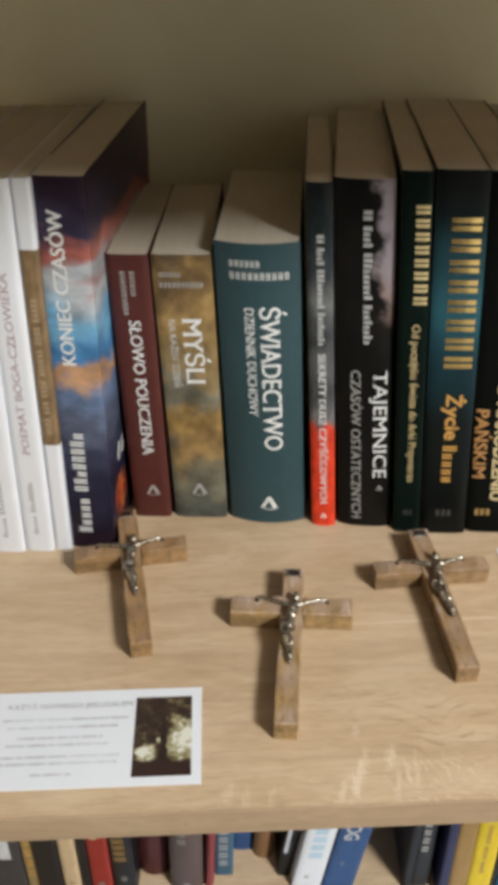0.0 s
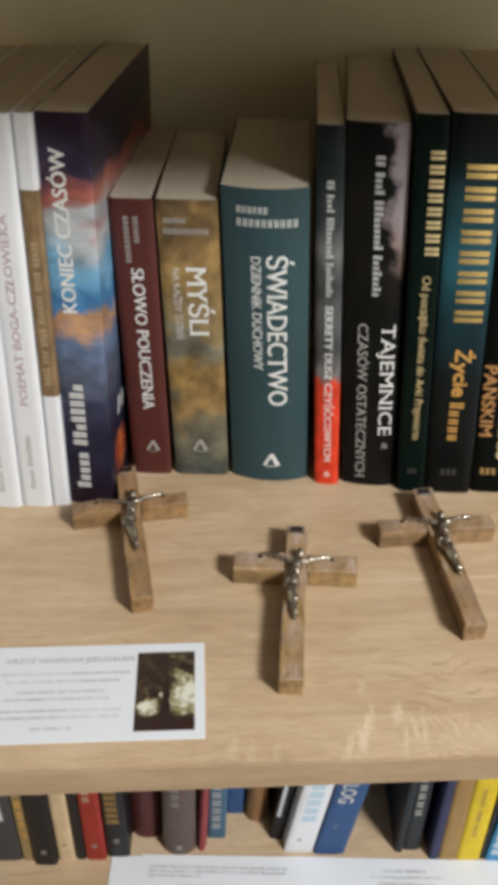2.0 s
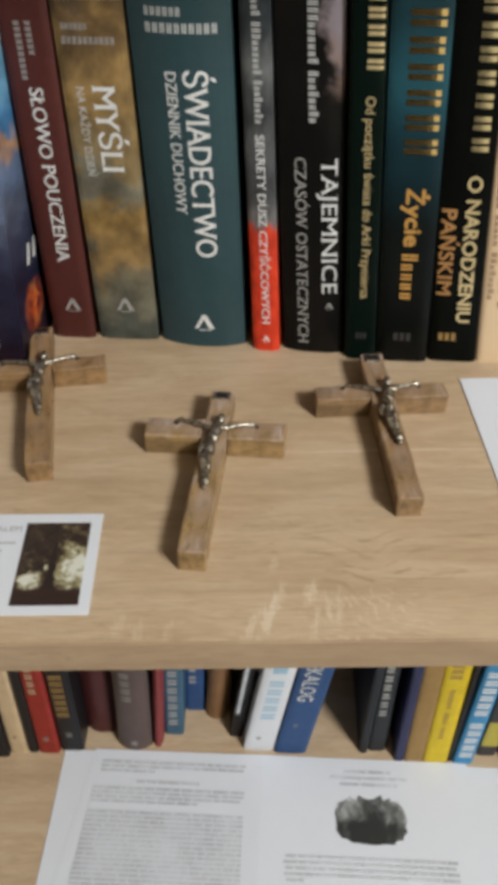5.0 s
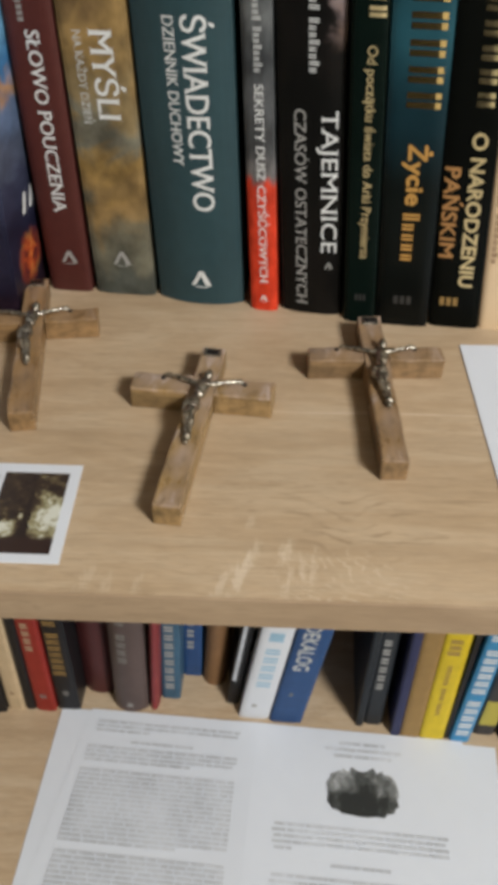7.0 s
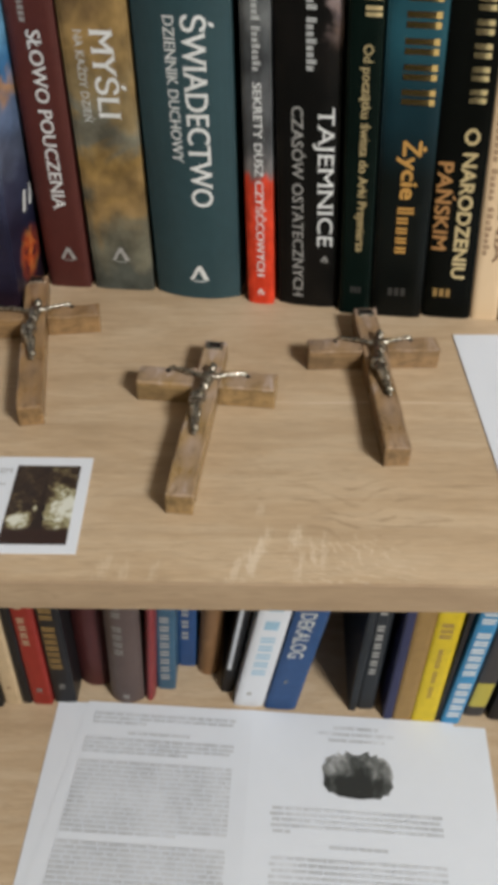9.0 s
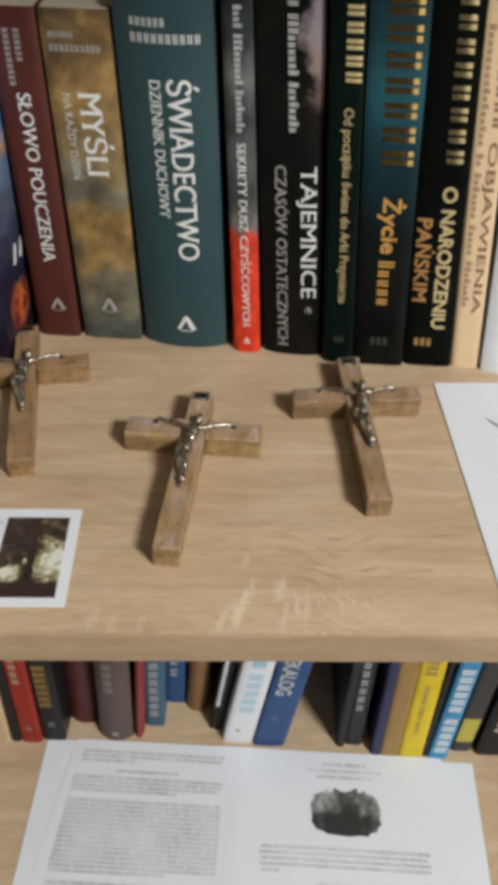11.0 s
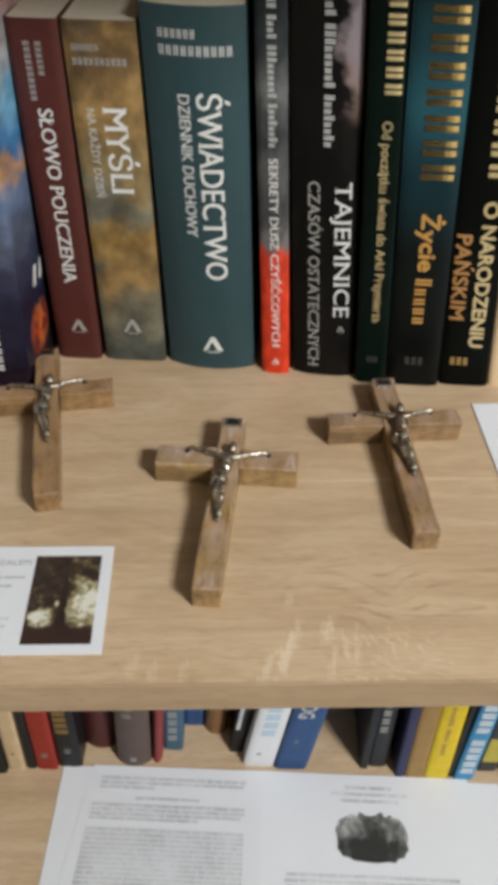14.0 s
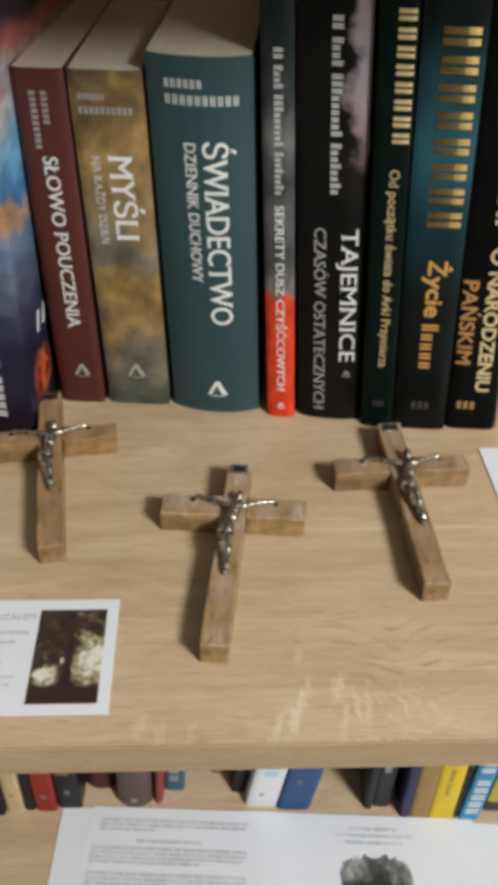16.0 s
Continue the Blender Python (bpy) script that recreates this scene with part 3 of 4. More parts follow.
    b = Book("cream paperback with small dark brown lettering", 0.1869, 0.4705, SHELF, 0.0160, 0.236, 0.160, -0.085, 0.04, -5, art["cream"], group=ROW)
    b.bars((8,), BROWN_INK, 0.68, 0.20, 0.140, 0.0042)
    b.text("OBJAWIENIA", BROWN_INK, 0.68, 0.135, 0.036, 0.0046, reach=0.05)
    b.bars((16, 2, 7, 5, 8), BROWN_INK, 0.27, 0.19, 0.040, 0.0034, capitals=False)
    b = Book("white glossy paperback with a rounded spine", 0.2040, 0.4660, SHELF, 0.026, 0.225, 0.160, -0.07, 0.04, -5, art["white"], 0.003, 2.2, group=ROW)


middle_row()
LOWROW = "books on the lower shelf"


def lower_row():
    def c(name, rgb, rough=0.4):
        return plain(name, tuple(v * 0.8 for v in rgb), rough, 0.2, 130, gloss=0.25)
    grey, dark = c("grey_cover", (0.05, 0.05, 0.055)), c("black_cover", (0.014, 0.014, 0.016))
    olive, red = c("olive_cover", (0.30, 0.22, 0.10)), c("red_cover", (0.30, 0.030, 0.022))
    wine, plum = c("wine_cover", (0.085, 0.022, 0.022)), c("plum_brown_cover", (0.115, 0.082, 0.076))
    crim, steel = c("crimson_cover", (0.26, 0.045, 0.05)), c("steel_blue_cover", (0.055, 0.13, 0.21))
    blue, tan = c("blue_cover", (0.03, 0.085, 0.23)), c("tan_cover", (0.26, 0.14, 0.065))
    navy, indigo = c("navy_cover", (0.028, 0.05, 0.12)), c("indigo_cover", (0.032, 0.036, 0.10))
    gold, yellow = c("golden_cover", (0.34, 0.21, 0.07)), c("yellow_cover", (0.72, 0.54, 0.02))
    cyan, cream = c("sky_blue_cover", (0.05, 0.28, 0.55)), c("ivory_cover", (0.60, 0.46, 0.29))
    white, slate = ART["white"], c("slate_cover", (0.024, 0.029, 0.035))
    rows = [
        ("black paperback beside an olive book", -0.2485, 0.478, 0.030, 0.21, -0.015, dark),
        ("dark grey paperback with worn spine", -0.2175, 0.478, 0.0290, 0.21, -0.015, grey),
        ("slim olive and gold paperback in a row", -0.1875, 0.477, 0.0112, 0.20, -0.012, olive),
        ("black paperback with small pale lettering", -0.1755, 0.472, 0.0200, 0.22, -0.012, dark),
        ("ivory paperback with plain spine", -0.1547, 0.475, 0.0150, 0.21, -0.012, cream),
        ("slim dark blue paperback beside a red one", -0.1388, 0.476, 0.0085, 0.21, -0.012, dark),
        ("red paperback with pale lettering", -0.1293, 0.475, 0.0180, 0.21, -0.015, red),
        ("black book with a golden panel on its spine", -0.1103, 0.477, 0.0203, 0.22, -0.015, dark),
        ("wine red hardback pushed to the back", -0.0892, 0.500, 0.0290, 0.22, -0.005, wine),
        ("plum brown hardback with rounded spine", -0.0590, 0.482, 0.0295, 0.23, 0.012, plum),
        ("slim crimson paperback beside a plum hardback", -0.0285, 0.484, 0.0090, 0.20, 0.045, crim),
        ("steel blue paperback with pale lettering", -0.0185, 0.492, 0.0170, 0.20, 0.025, steel),
        ("bright blue paperback pushed to the back", -0.0008, 0.517, 0.0170, 0.20, 0.02, blue),
        ("tan brown hardback pushed to the back", 0.0182, 0.512, 0.0195, 0.21, 0.05, tan),
        ("black paperback leaning on its neighbour", 0.0400, 0.489, 0.0110, 0.20, 0.13, dark),
        ("white paperback with light blue lettering, leaning", 0.0524, 0.475, 0.0262, 0.20, 0.145, white),
        ("dark blue paperback with white title, leaning", 0.0798, 0.472, 0.0280, 0.20, 0.150, blue),
        ("dark slate paperback beside a gap in the row", 0.1560, 0.471, 0.0070, 0.22, 0.03, slate),
        ("dark slate paperback with pale lettering", 0.1640, 0.473, 0.0150, 0.22, 0.015, slate),
        ("slim indigo paperback beside a golden one", 0.1862, 0.463, 0.0085, 0.21, 0.015, indigo),
        ("golden brown paperback beside a yellow one", 0.1950, 0.462, 0.0165, 0.21, 0.01, gold),
        ("bright yellow paperback with small dark lettering", 0.2120, 0.461, 0.0205, 0.20, 0.01, yellow),
        ("black paperback between bright ones", 0.2328, 0.462, 0.0050, 0.20, 0.03, dark),
        ("sky blue paperback with white lettering, leaning", 0.2380, 0.459, 0.0165, 0.20, 0.05, cyan),
        ("dark grey paperback with a yellow label", 0.2600, 0.467, 0.0175, 0.20, 0.06, grey),
        ("black paperback at the end of the row", 0.2815, 0.463, 0.0240, 0.21, 0.06, dark),
        ("slate paperback at the end of the row", 0.3065, 0.463, 0.0240, 0.21, 0.06, slate),
    ]
    made = []
    for label, x, y, w, h, lean, cover in rows:
        made.append(Book(label, x, y, LOW, w, h, 0.15, lean, 0.03, -2.5, cover, 0.006 if "hardback" in label else 0.0015, 2.2 if "hardback" in label else 5, group=LOWROW))
    it = {b.ob["label"]: b for b in made}

    def find(word):
        return next(b for k, b in it.items() if word in k)
    find("red paperback with").bars((6, 4), TAN_INK, 0.4, 0.19, 0.084, 0.006)
    find("red paperback with").stamp(STAMP_SOFT, 0.5, 0.022, 0.005, 0.006)
    find("golden panel").bars((4, 7), GOLD_DIM, 0.42, 0.15, 0.049, 0.011)
    find("golden panel").stamp(STAMP_SOFT, 0.5, 0.025, 0.005, 0.007)
    find("plum brown").bars((5, 4), STAMP_SOFT, 0.38, 0.17, 0.068, 0.008)
    find("black paperback leaning").bars((1,), PRINT, 0.25, 0.19, 0.035, 0.0035, "d", "pale grey stripe")
    find("plum brown").stamp(LETTER_DIM, 0.5, 0.010, 0.005, 0.006)
    find("steel blue").bars((4, 8), LETTER_DIM, 0.45, 0.16, 0.012, 0.008)
    find("bright blue").bars((7,), LETTER_DIM, 0.4, 0.15, 0.036, 0.006)
    find("light blue lettering").bars((5, 1, 5), plain("light_blue_lettering", (0.30, 0.48, 0.62), 0.5, 0.15), 0.5, 0.19, 0.045, 0.012)
    find("light blue lettering").bars((1,), LETTER_DIM, 0.4, 0.018, 0.022, 0.004, "h")
    find("white title").text("DEKALOG", LETTER_SOFT, 0.42, 0.138, 0.078, 0.0125, bold=0.02)
    find("white title").stamp(STAMP_SOFT, 0.4, 0.043, 0.003, 0.005)
    find("slate paperback with pale").bars((5, 6), LETTER_DIM, 0.45, 0.19, 0.05, 0.006)
    find("bright yellow").bars((3,), BROWN_INK, 0.45, 0.140, 0.118, 0.010)
    find("bright yellow").bars((6, 4, 4), BROWN_INK, 0.45, 0.106, 0.036, 0.004)
    find("white lettering").bars((5, 6), LETTER, 0.5, 0.19, 0.07, 0.011)
    find("white lettering").bars((5,), LETTER, 0.5, 0.062, 0.008, 0.011)
    find("yellow label").bars((1,), plain("yellow_label", (0.40, 0.35, 0.06), 0.5), 0.5, 0.015, 0.05, 0.015, "h")
    find("slim olive").bars((4, 4), GOLD, 0.5, 0.16, 0.03, 0.005)
    find("dark grey paperback with worn").bars((1,), PRINT, 0.5, 0.06, 0.09, 0.012, "h")
    find("small pale").stamp(STAMP_SOFT, 0.5, 0.02, 0.005, 0.006)
    find("ivory").stamp(BROWN_INK, 0.5, 0.025, 0.003, 0.004)
    find("end of the row").bars((6,), LETTER_DIM, 0.5, 0.16, 0.03, 0.008)


lower_row()


# ---- crosses ----
THICK = 0.0124


def cross_wood(name, tint, wash):
    m, t, b = nodes(name)
    long = grain(t, place(t, (160, 9, 160)), 1.0, 5, 0.6, 0.5)
    wear = grain(t, place(t, (75, 42, 75), (2, 3, 1)), 1.0, 4, 0.55, 0.6)
    col = ramp(t, long, [(0.3, tuple(c * 0.42 for c in tint)), (0.52, tint), (0.75, tuple(c * 1.35 for c in tint))])
    stain = grain(t, place(t, (90, 45, 90), (6, 1, 3)), 1.0, 4, 0.6, 0.8)
    col = mix(t, ramp(t, stain, [(0.50, (0, 0, 0)), (0.68, (0.65, 0.65, 0.65))]), col, tuple(c * 0.38 for c in tint))
    top = ramp(t, sums(t, "MULTIPLY", axis(t, 2), 1.02 / THICK), [(0.88, (0, 0, 0)), (0.96, (1, 1, 1))])
    film = sums(t, "MULTIPLY", top, ramp(t, wear, [(0.36, (0, 0, 0)), (0.68, (wash, wash, wash))]))
    col = mix(t, film, col, (0.40, 0.305, 0.245))
    chalk = grain(t, place(t, (110, 34, 110), (9, 5, 1)), 1.0, 5, 0.62, 0.9)
    col = mix(t, sums(t, "MULTIPLY", top, ramp(t, chalk, [(0.55, (0, 0, 0)), (0.66, (wash * 0.8,) * 3)])), col, (0.50, 0.42, 0.39))
    rim = ramp(t, grain(t, place(t, (140, 90, 140), (4, 4, 2)), 1.0, 4, 0.6, 0.8), [(0.56, (0, 0, 0)), (0.68, (0.5, 0.5, 0.5))])
    col = mix(t, sums(t, "MULTIPLY", rim, top), col, tuple(c * 0.45 for c in tint))
    t.links.new(col, b.inputs["Base Color"])
    t.links.new(ramp(t, wear, [(0.35, (0.26, 0.26, 0.26)), (0.7, (0.5, 0.5, 0.5))]), b.inputs["Roughness"])
    relief(t, b, long, 0.4, 0.0005)
    return m


def tarnished():
    """Cast silver, dark in the hollows and rubbed bright on the high spots."""
    m, t, b = nodes("antiqued_silver")
    spots = grain(t, place(t), 620, 3, 0.6)
    t.links.new(ramp(t, spots, [(0.36, (0.10, 0.093, 0.08)), (0.52, (0.42, 0.395, 0.33)), (0.64, (0.76, 0.73, 0.65))]), b.inputs["Base Color"])
    t.links.new(ramp(t, spots, [(0.40, (0.5, 0.5, 0.5)), (0.65, (0.24, 0.24, 0.24))]), b.inputs["Roughness"])
    b.inputs["Metallic"].default_value = 1.0
    relief(t, b, grain(t, place(t), 480, 3, 0.55), 0.9, 0.0008)
    return m


METAL = tarnished()
NAIL = plain("dark_iron", (0.035, 0.03, 0.028), 0.45, 0.3, 300, 0.7)


def blob(bm, points, radii, sides=10):
    """A rounded limb swept along points."""
    rings, dense, wide = [], [], []
    for k in range(len(points) - 1):
        for j in range(4):
            dense.append(Vector(points[k]).lerp(Vector(points[k + 1]), j / 4))
            wide.append(radii[k] + (radii[k + 1] - radii[k]) * j / 4)
    points, radii = dense + [Vector(points[-1])], wide + [radii[-1]]
    for k, (p, r) in enumerate(zip(points, radii)):
        p = Vector(p)
        a, b = Vector(points[max(k - 1, 0)]), Vector(points[min(k + 1, len(points) - 1)])
        q = (b - a).to_track_quat("Z", "Y")
        r *= 0.95
        rings.append([bm.verts.new(p + q @ Vector((r * math.cos(s), r * math.sin(s), 0))) for s in (2 * math.pi * j / sides for j in range(sides))])
    for a, b in zip(rings, rings[1:]):
        for j in range(sides):
            bm.faces.new((a[j], a[(j + 1) % sides], b[(j + 1) % sides], b[j]))
    bm.faces.new(rings[0][::-1])
    bm.faces.new(rings[-1])


def figurine():
    """A plain cast metal figure, simplified, lying on the face of the cross."""
    bm, z = bmesh.new(), THICK
    blob(bm, [(0.0010, 0.0000, z + 0.0020), (0.0012, -0.0022, z + 0.0028), (0.0008, -0.0060, z + 0.0034), (0.0000, -0.0100, z + 0.0030), (-0.0006, -0.0135, z + 0.0026), (-0.0008, -0.0165, z + 0.0032), (-0.0002, -0.0200, z + 0.0030)], [0.0014, 0.0030, 0.0033, 0.0026, 0.0021, 0.0029, 0.0024])
    for s in (-1, 1):
        blob(bm, [(s * 0.0022 + 0.0008, -0.0022, z + 0.0028), (s * 0.0060, -0.0016, z + 0.0030), (s * 0.0105, 0.0004, z + 0.0026), (s * 0.0155, 0.0026, z + 0.0020), (s * 0.0188, 0.0036, z + 0.0014), (s * 0.0200, 0.0038, z + 0.0010)], [0.0015, 0.0014, 0.0011, 0.0009, 0.0013, 0.0008], 8)
        blob(bm, [(s * 0.0013 - 0.0006, -0.0185, z + 0.0028), (s * 0.0014 - 0.0014, -0.0235, z + 0.0040), (s * 0.0011 - 0.0016, -0.0262, z + 0.0042), (s * 0.0010 - 0.0004, -0.0310, z + 0.0028), (s * 0.0006 + 0.0003, -0.0360, z + 0.0018), (s * 0.0006 + 0.0004, -0.0398, z + 0.0026)], [0.0019, 0.0018, 0.0018, 0.0014, 0.0011, 0.0015], 8)
    bmesh.ops.create_uvsphere(bm, u_segments=12, v_segments=8, radius=0.0026, matrix=pose(0.0022, 0.0038, z + 0.0036) @ Matrix.Diagonal((0.85, 1.2, 1, 1)))
    blob(bm, [(-0.0026, -0.0158, z + 0.0032), (-0.0044, -0.0168, z + 0.0030), (-0.0046, -0.0205, z + 0.0020), (-0.0040, -0.0225, z + 0.0014)], [0.0014, 0.0016, 0.0012, 0.0006], 8)
    blob(bm, [(0.0004, -0.0385, z + 0.0010), (0.0004, -0.0425, z + 0.0016)], [0.0013, 0.0011], 8)
    for v in bm.verts:
        v.co += (noise.noise_vector(v.co * 420) * 0.0007 + noise.noise_vector(v.co * 1100) * 0.0003)
    bmesh.ops.recalc_face_normals(bm, faces=bm.faces)
    return bm


def crucifix(label, x, y, yaw, skew, up, down, wood, aside=0.0, ha=0.0059):
    ob = thing("crucifix", label, "crucifix", pose(x, y, SHELF, 0, 0, yaw), "wooden crucifixes on the shelf")
    hw = 0.0063

    def worn(bm, seed):
        for v in bm.verts:
            v.co += noise.noise_vector(v.co * 130 + Vector((seed, 0, 0))) * 0.0007 * (1 if v.co.z > 0.002 else 0)
        return bm

    def beam(x0, x1, y0, y1, long):
        bm = box(x0, x1, y0, y1, 0, THICK, 0.0008, 2)
        cut = [(e / 12) for e in range(1, 12)]
        for f in cut:
            co = (x0 + (x1 - x0) * f, 0, 0) if long == 0 else (0, y0 + (y1 - y0) * f, 0)
            bmesh.ops.bisect_plane(bm, geom=bm.verts[:] + bm.edges[:] + bm.faces[:], plane_co=co, plane_no=(1, 0, 0) if long == 0 else (0, 1, 0))
        return bm
    part("upright", worn(beam(-hw, hw, -down, up, 1), yaw), wood, ob)
    for s in (-1, 1):
        bm = worn(beam(*(sorted((s * (hw + 0.0001), s * 0.0355))), -ha, ha, 0), yaw + s)
        for v in bm.verts:
            v.co.y += math.tan(radians(skew)) * v.co.x
        arm = part("arm", bm, ARM_WOOD[wood.name], ob)
    cast = part("figurine", figurine(), METAL, ob, "tarnished silver metal figurine", True)
    cast.location.x, cast.scale.y = aside, 1.07
    for px, py in ((-0.0205, 0.0028), (0.0205, 0.0030), (0.0004, -0.0415)):
        bm = bmesh.new()
        bmesh.ops.create_uvsphere(bm, u_segments=10, v_segments=6, radius=0.0013, matrix=pose(px, py + math.tan(radians(skew)) * px * 0.5, THICK + 0.0002) @ Matrix.Diagonal((1, 1, 0.7, 1)))
        part("nail", bm, NAIL, ob, "dark nail head", True)
    plate = part("title_plate", box(-0.0044, 0.0044, up - 0.0086, up - 0.0020, THICK - 0.0002, THICK + 0.0010, 0.0005, 2), METAL, ob, "small tarnished silver plate")
    part("inscription", box(-0.0030, 0.0030, up - 0.0074, up - 0.0036, THICK + 0.0008, THICK + 0.0013, 0.0003, 1), NAIL, plate, "dark sunken inscription")
    return ob


def turned(name, tint, wash):
    """The same wood with its grain along the arm."""
    m = cross_wood(name, tint, wash)
    for n in m.node_tree.nodes:
        if n.type == "MAPPING" and abs(n.inputs["Scale"].default_value[1] - 9) < 0.1:
            n.inputs["Scale"].default_value = (9, 160, 160)
    return m


WOODS = {"pale": ((0.29, 0.19, 0.085), 0.85), "warm": ((0.255, 0.163, 0.082), 0.45), "mid": ((0.27, 0.165, 0.075), 0.22)}
ARM_WOOD, WOOD = {}, {}
for key, (tint, wash) in WOODS.items():
    WOOD[key] = cross_wood("cross_wood_" + key, tint, wash)
    ARM_WOOD[WOOD[key].name] = turned("arm_wood_" + key, tint, wash)

crucifix("small wooden crucifix with silver figurine and whitish worn varnish", 0.0357, 0.3933, -6.8, 1.9, 0.0325, 0.0848, WOOD["pale"], 0.0, 0.0068)
crucifix("small brown wooden crucifix with silver figurine, lying askew", 0.1240, 0.4245, 2.2, 0.8, 0.0350, 0.0826, WOOD["warm"], 0.0012)
crucifix("small brown wooden crucifix with silver figurine near the books", -0.0620, 0.4500, 8.0, 0.0, 0.0390, 0.0825, WOOD["mid"])


# ---- card and papers ----
def flat(points, z):
    bm = bmesh.new()
    bm.faces.new([bm.verts.new((x, y, z)) for x, y in points])
    return bm


def printed(words, x0, x1, y, tall, z):
    bm = lettering(words, 0)
    for v in bm.verts:
        v.co = (x0 + v.co.x * (x1 - x0), y + v.co.y * tall, z + v.co.z)
    return bm


def line(x0, x1, y, tall, z, rng):
    """One line of print too small to read: a row of short bars of word length."""
    bm, x = bmesh.new(), x0
    while x < x1 - tall:
        w = min(rng.uniform(2.0, 7.0) * tall, x1 - x)
        bm.faces.new([bm.verts.new(p) for p in ((x, y, z), (x + w, y, z), (x + w, y + tall, z), (x, y + tall, z))])
        x += w + tall * 0.45
    return bm


def tree_print():
    """A small printed painting: dark tree against a pale sky over dark ground."""
    m, t, b = nodes("tree_picture_print")
    x, y = axis(t, 0), axis(t, 1)
    leaf = grain(t, place(t), 260, 4, 0.62, 0.4)
    big = grain(t, place(t, (1, 1, 1), (0.013, 0.02, 0)), 75, 2)
    def glow(cx, cy, wx, wy):
        px = sums(t, "MULTIPLY", sums(t, "SUBTRACT", x, cx), 1 / wx)
        py = sums(t, "MULTIPLY", sums(t, "SUBTRACT", y, cy), 1 / wy)
        return sums(t, "SUBTRACT", 1.0, sums(t, "ADD", sums(t, "MULTIPLY", px, px), sums(t, "MULTIPLY", py, py)))
    wx = grain(t, place(t, (1, 1, 1), (0.3, 0.1, 0)), 170, 3)
    wy = grain(t, place(t, (1, 1, 1), (0.7, 0.5, 0)), 170, 3)
    x = sums(t, "MULTIPLY_ADD", sums(t, "SUBTRACT", wx, 0.5), 0.010, x)
    y = sums(t, "MULTIPLY_ADD", sums(t, "SUBTRACT", wy, 0.5), 0.016, y)
    light = sums(t, "MAXIMUM", glow(0.0105, -0.0035, 0.0118, 0.0150), glow(-0.0085, -0.0115, 0.0072, 0.0058))
    light = sums(t, "MAXIMUM", light, glow(-0.0026, -0.0026, 0.0022, 0.0032))
    light = sums(t, "MAXIMUM", light, -0.30)
    trunk = sums(t, "MULTIPLY", sums(t, "GREATER_THAN", sums(t, "MULTIPLY_ADD", axis(t, 1), -0.09, sums(t, "MULTIPLY_ADD", sums(t, "SUBTRACT", leaf, 0.5), 0.008, 0.0014)), sums(t, "ABSOLUTE", sums(t, "SUBTRACT", axis(t, 0), 0.0004), 0)), 1.8)
    clear = sums(t, "MULTIPLY_ADD", sums(t, "SUBTRACT", leaf, 0.50), 2.7, sums(t, "MULTIPLY_ADD", sums(t, "SUBTRACT", big, 0.5), 2.0, sums(t, "SUBTRACT", light, trunk)))
    clear = sums(t, "MULTIPLY_ADD", clear, 0.5, 0.32)
    col = ramp(t, clear, [(0.0, (0.020, 0.013, 0.011)), (0.26, (0.045, 0.030, 0.020)), (0.42, (0.12, 0.095, 0.05)), (0.60, (0.30, 0.28, 0.16)), (0.80, (0.60, 0.62, 0.55))])
    ground = ramp(t, sums(t, "MULTIPLY_ADD", leaf, 0.12, sums(t, "MULTIPLY", sums(t, "ADD", axis(t, 1), 0.0160), 60)), [(0.02, (1, 1, 1)), (0.16, (0, 0, 0))])
    col = mix(t, ground, col, (0.030, 0.016, 0.013))
    t.links.new(col, b.inputs["Base Color"])
    b.inputs["Roughness"].default_value = 0.4
    return m


def crown_print():
    """A grey oval photograph, printed on plain paper: dark thorny tangle, paler at its sides."""
    m, t, b = nodes("grey_photo_print")
    n = grain(t, place(t, (1.5, 0.8, 1)), 75, 4, 0.6, 0.6)
    twig = grain(t, place(t, (1.0, 2.6, 1), (0.2, 0.4, 0), (0, 0, 0.4)), 150, 3, 0.6, 1.2)
    side = sums(t, "ABSOLUTE", axis(t, 0), 0)
    up = axis(t, 1)
    f = sums(t, "MULTIPLY_ADD", up, 13.0, sums(t, "MULTIPLY_ADD", sums(t, "SUBTRACT", n, 0.5), 1.3, sums(t, "MULTIPLY", side, 13.0)))
    band = sums(t, "MULTIPLY", sums(t, "ABSOLUTE", sums(t, "ADD", up, 0.007), 0), 95.0)
    f = sums(t, "SUBTRACT", sums(t, "MULTIPLY_ADD", sums(t, "SUBTRACT", twig, 0.5), 0.45, f), ramp(t, band, [(0.2, (0.22, 0.22, 0.22)), (0.7, (0, 0, 0))]))
    t.links.new(ramp(t, sums(t, "ADD", f, 0.32), [(0.28, (0.018, 0.021, 0.020)), (0.50, (0.06, 0.066, 0.064)), (0.72, (0.16, 0.17, 0.17)), (0.95, (0.42, 0.44, 0.45))]), b.inputs["Base Color"])
    b.inputs["Roughness"].default_value = 0.7
    return m


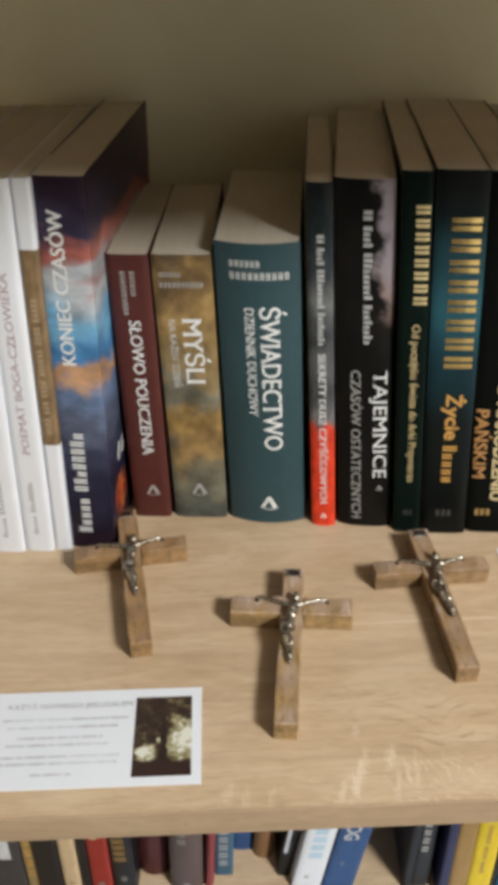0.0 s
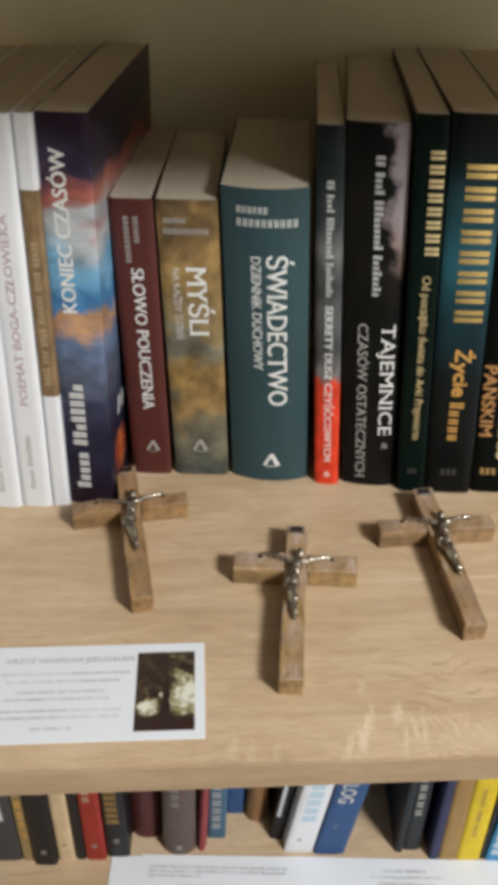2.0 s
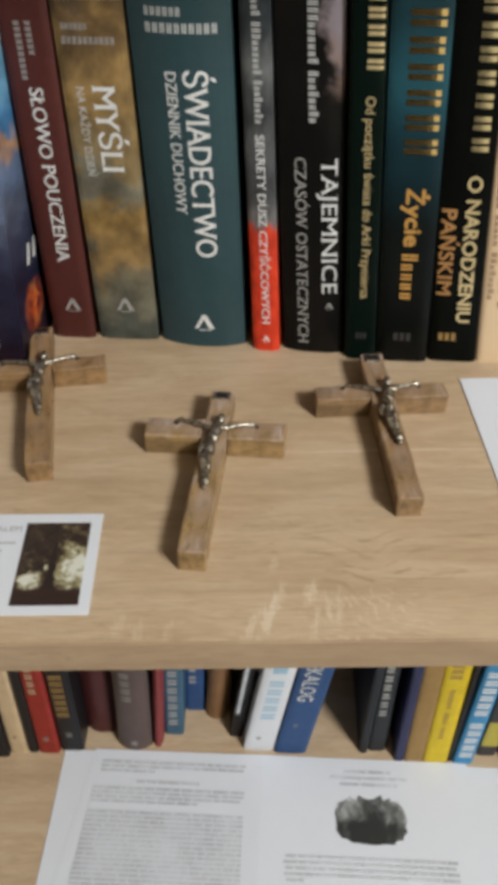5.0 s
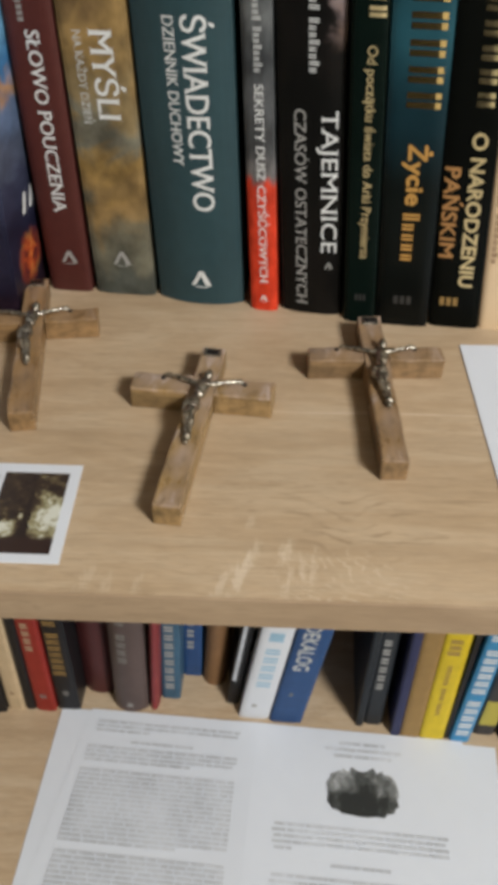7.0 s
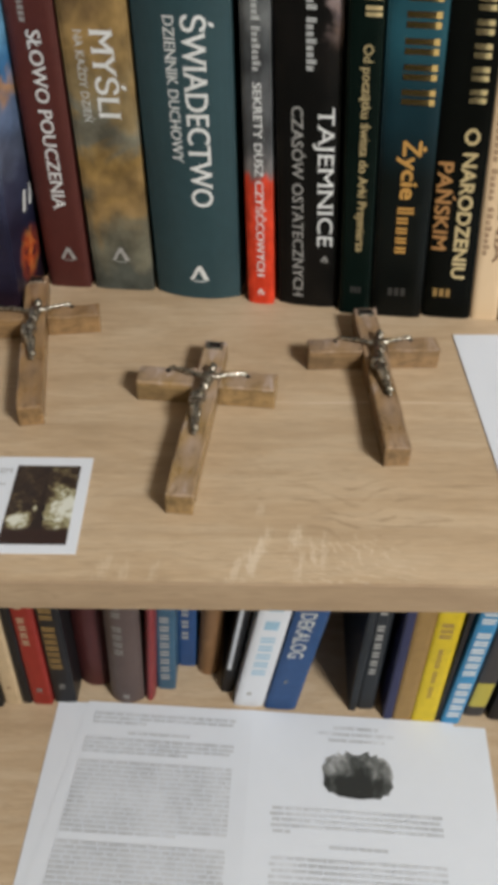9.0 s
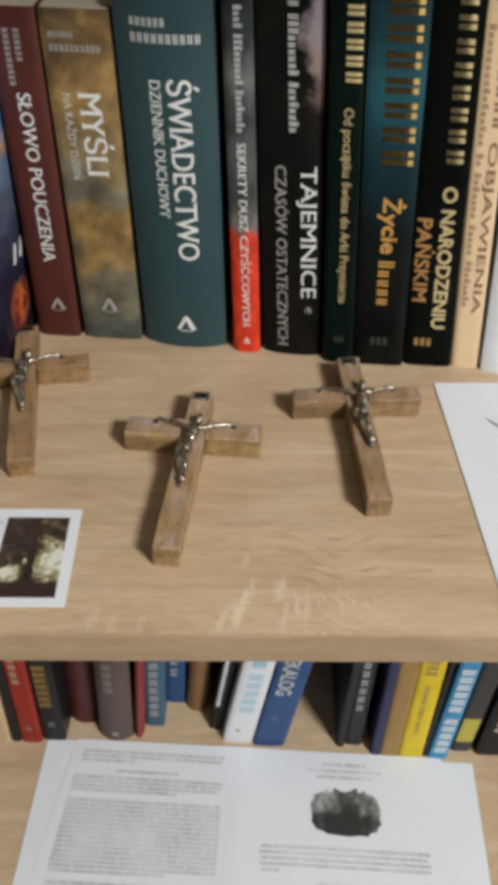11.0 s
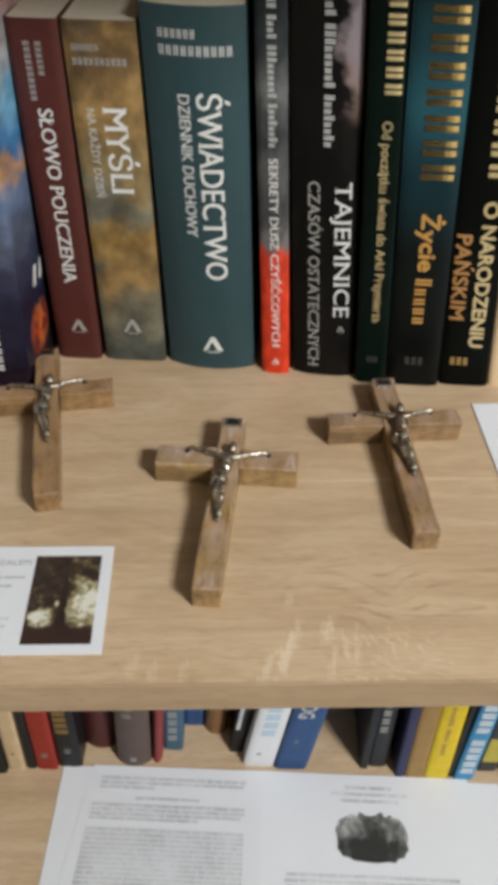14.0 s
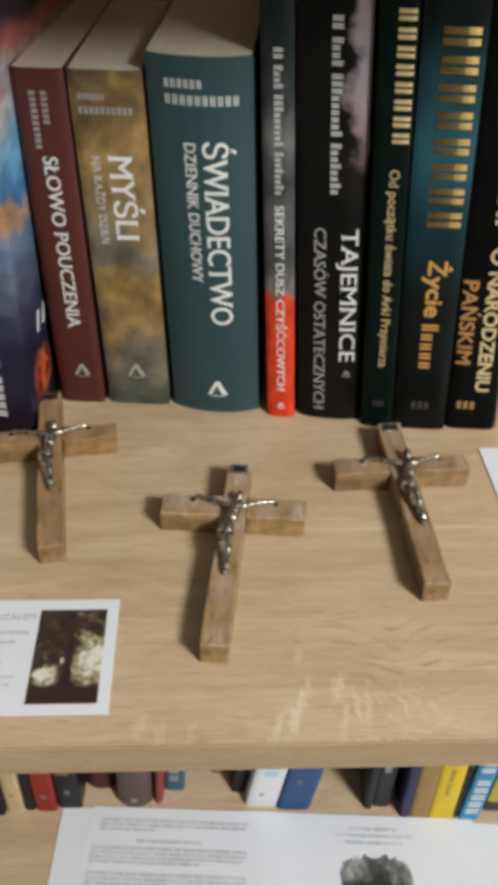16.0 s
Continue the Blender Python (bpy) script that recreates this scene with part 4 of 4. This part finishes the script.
def card():
    ob = thing("card", "white printed card with a small tree painting", "card", pose(-0.073, 0.315, SHELF + 0.0006))
    x0, x1, y0, y1 = -0.056, 0.056, -0.0300, 0.0300
    part("sheet", box(x0, x1, y0, y1, -0.0005, 0, 0.0001, 1), PAPER, ob)
    pic = part("picture", box(-0.0147, 0.0147, -0.0245, 0.0245, -0.0001, 0.0002), tree_print(), ob, "dark tree against a pale sky")
    pic.location = (0.0363, -0.0006, 0)
    part("lettering", printed("KRZYŻ NOWEGO JERUZALEM", -0.0455, 0.0195, 0.0185, 0.0032, 0.0003), PRINT_MID, ob, "grey heading in capitals")
    rng = random.Random(4)
    for a, b, y in ((-0.047, 0.020, 0.0105), (-0.044, 0.014, 0.0055), (-0.038, 0.006, -0.0010), (-0.043, 0.010, -0.0055), (-0.050, 0.016, -0.0125), (-0.050, 0.014, -0.0165), (-0.028, -0.008, -0.0230)):
        part("text_line", line(a, b, y, 0.0016, 0.0003, rng), PRINT, ob)


card()


def loose_paper():
    ob = thing("sheet_of_paper", "blank white sheet lying on the oak shelf", "paper", pose(0.2803, 0.3655, SHELF + 0.0002, 0, 0, 1.2))
    bm = bmesh.new()
    bmesh.ops.create_grid(bm, x_segments=14, y_segments=14, size=0.5)
    for v in bm.verts:
        x, y = v.co.x * 0.21, v.co.y * 0.176
        v.co = (x, y, 0.0003 + 0.0004 * (0.5 + 0.5 * noise.noise(Vector((x * 14, y * 14, 3)))))
    bmesh.ops.solidify(bm, geom=bm.faces[:], thickness=0.0001)
    part("sheet", bm, PAPER, ob)
    ink = bmesh.new()
    ink.faces.new([ink.verts.new(p) for p in ((-0.083, 0.056, 0.0010), (-0.076, 0.048, 0.0010), (-0.060, 0.034, 0.0010), (-0.070, 0.040, 0.0010), (-0.079, 0.049, 0.0010))])
    part("drawing", ink, PRINT_DARK, ob, "small grey drawn stroke")


loose_paper()


def leaflet():
    """An open printed leaflet of two pages over a second sheet."""
    ob = thing("leaflet", "open two-page printed leaflet lying on the lower shelf", "paper", pose(0.0855, 0.463, LOW + 0.0008, 0, 0, -3.6))
    part("sheet", box(-0.1925, 0.1920, -0.215, 0.0015, -0.0004, 0.0, 0.0001, 1), PAPER, ob)
    bm = flat([(-0.1915, -0.215), (0.1905, -0.215), (0.1635, 0.0045), (-0.1655, 0.0030)], 0.0001)
    bmesh.ops.subdivide_edges(bm, edges=bm.edges[:], cuts=10, use_grid_fill=True)
    for v in bm.verts:
        v.co.z += 0.0012 * math.exp(-((v.co.x + 0.010) / 0.02) ** 2) + 0.0002
    bmesh.ops.solidify(bm, geom=bm.faces[:], thickness=0.0001)
    part("top_sheet", bm, PAPER, ob)
    rng, z = random.Random(9), 0.0010
    y = -0.010
    rows = []
    for n in range(3):
        rows.append((-0.157, -0.030 if n < 2 else -0.11, y))
        y -= 0.0042
    y -= 0.0055
    rows.append((-0.125, -0.07, y))
    y -= 0.0065
    for block in (4, 16, 22):
        for n in range(block):
            rows.append((-0.159 + 0.07 * y + 0.0008 * rng.random(), -0.031 if n < block - 1 else -0.07, y))
            y -= 0.0040
        y -= 0.0055
    for a, b, yy in rows:
        if yy > -0.212:
            part("text_line", line(a, b, yy, 0.0027, z, rng), PRINT, ob)
    for a, b, yy in ((0.056, 0.096, -0.010), (0.044, 0.110, -0.0160), (0.052, 0.102, -0.0220)):
        part("heading_line", line(a, b, yy, 0.0030, z, rng), PRINT, ob)
    y = -0.086
    for block in (5, 1, 20):
        for n in range(block):
            a, b = (0.003, 0.145) if block > 1 else (0.05, 0.10)
            part("text_line", line(a + 0.003 * rng.random(), b if n < block - 1 or block == 1 else 0.02, y, 0.0026, z, rng), PRINT, ob)
            y -= 0.0048
        y -= 0.006
        if y < -0.205:
            break
    bm, ring = bmesh.new(), []
    for k in range(120):
        a = 2 * math.pi * k / 120
        r = 1 + 0.05 * noise.noise(Vector((3 * math.cos(a), 3 * math.sin(a), 5))) + (0.22 * (0.5 - abs(math.sin(11 * a))) if 1.1 < a < 2.1 else 0.05 * (0.5 - abs(math.sin(7.3 * a))))
        ring.append(bm.verts.new((0.0295 * r * math.copysign(abs(math.cos(a)) ** 0.65, math.cos(a)), 0.0205 * r * math.copysign(abs(math.sin(a)) ** 0.65, math.sin(a)), 0)))
    bm.faces.new(ring)
    pic = part("photograph", bm, crown_print(), ob, "dark grey oval photograph")
    pic.location = (0.0765, -0.052, z)


leaflet()
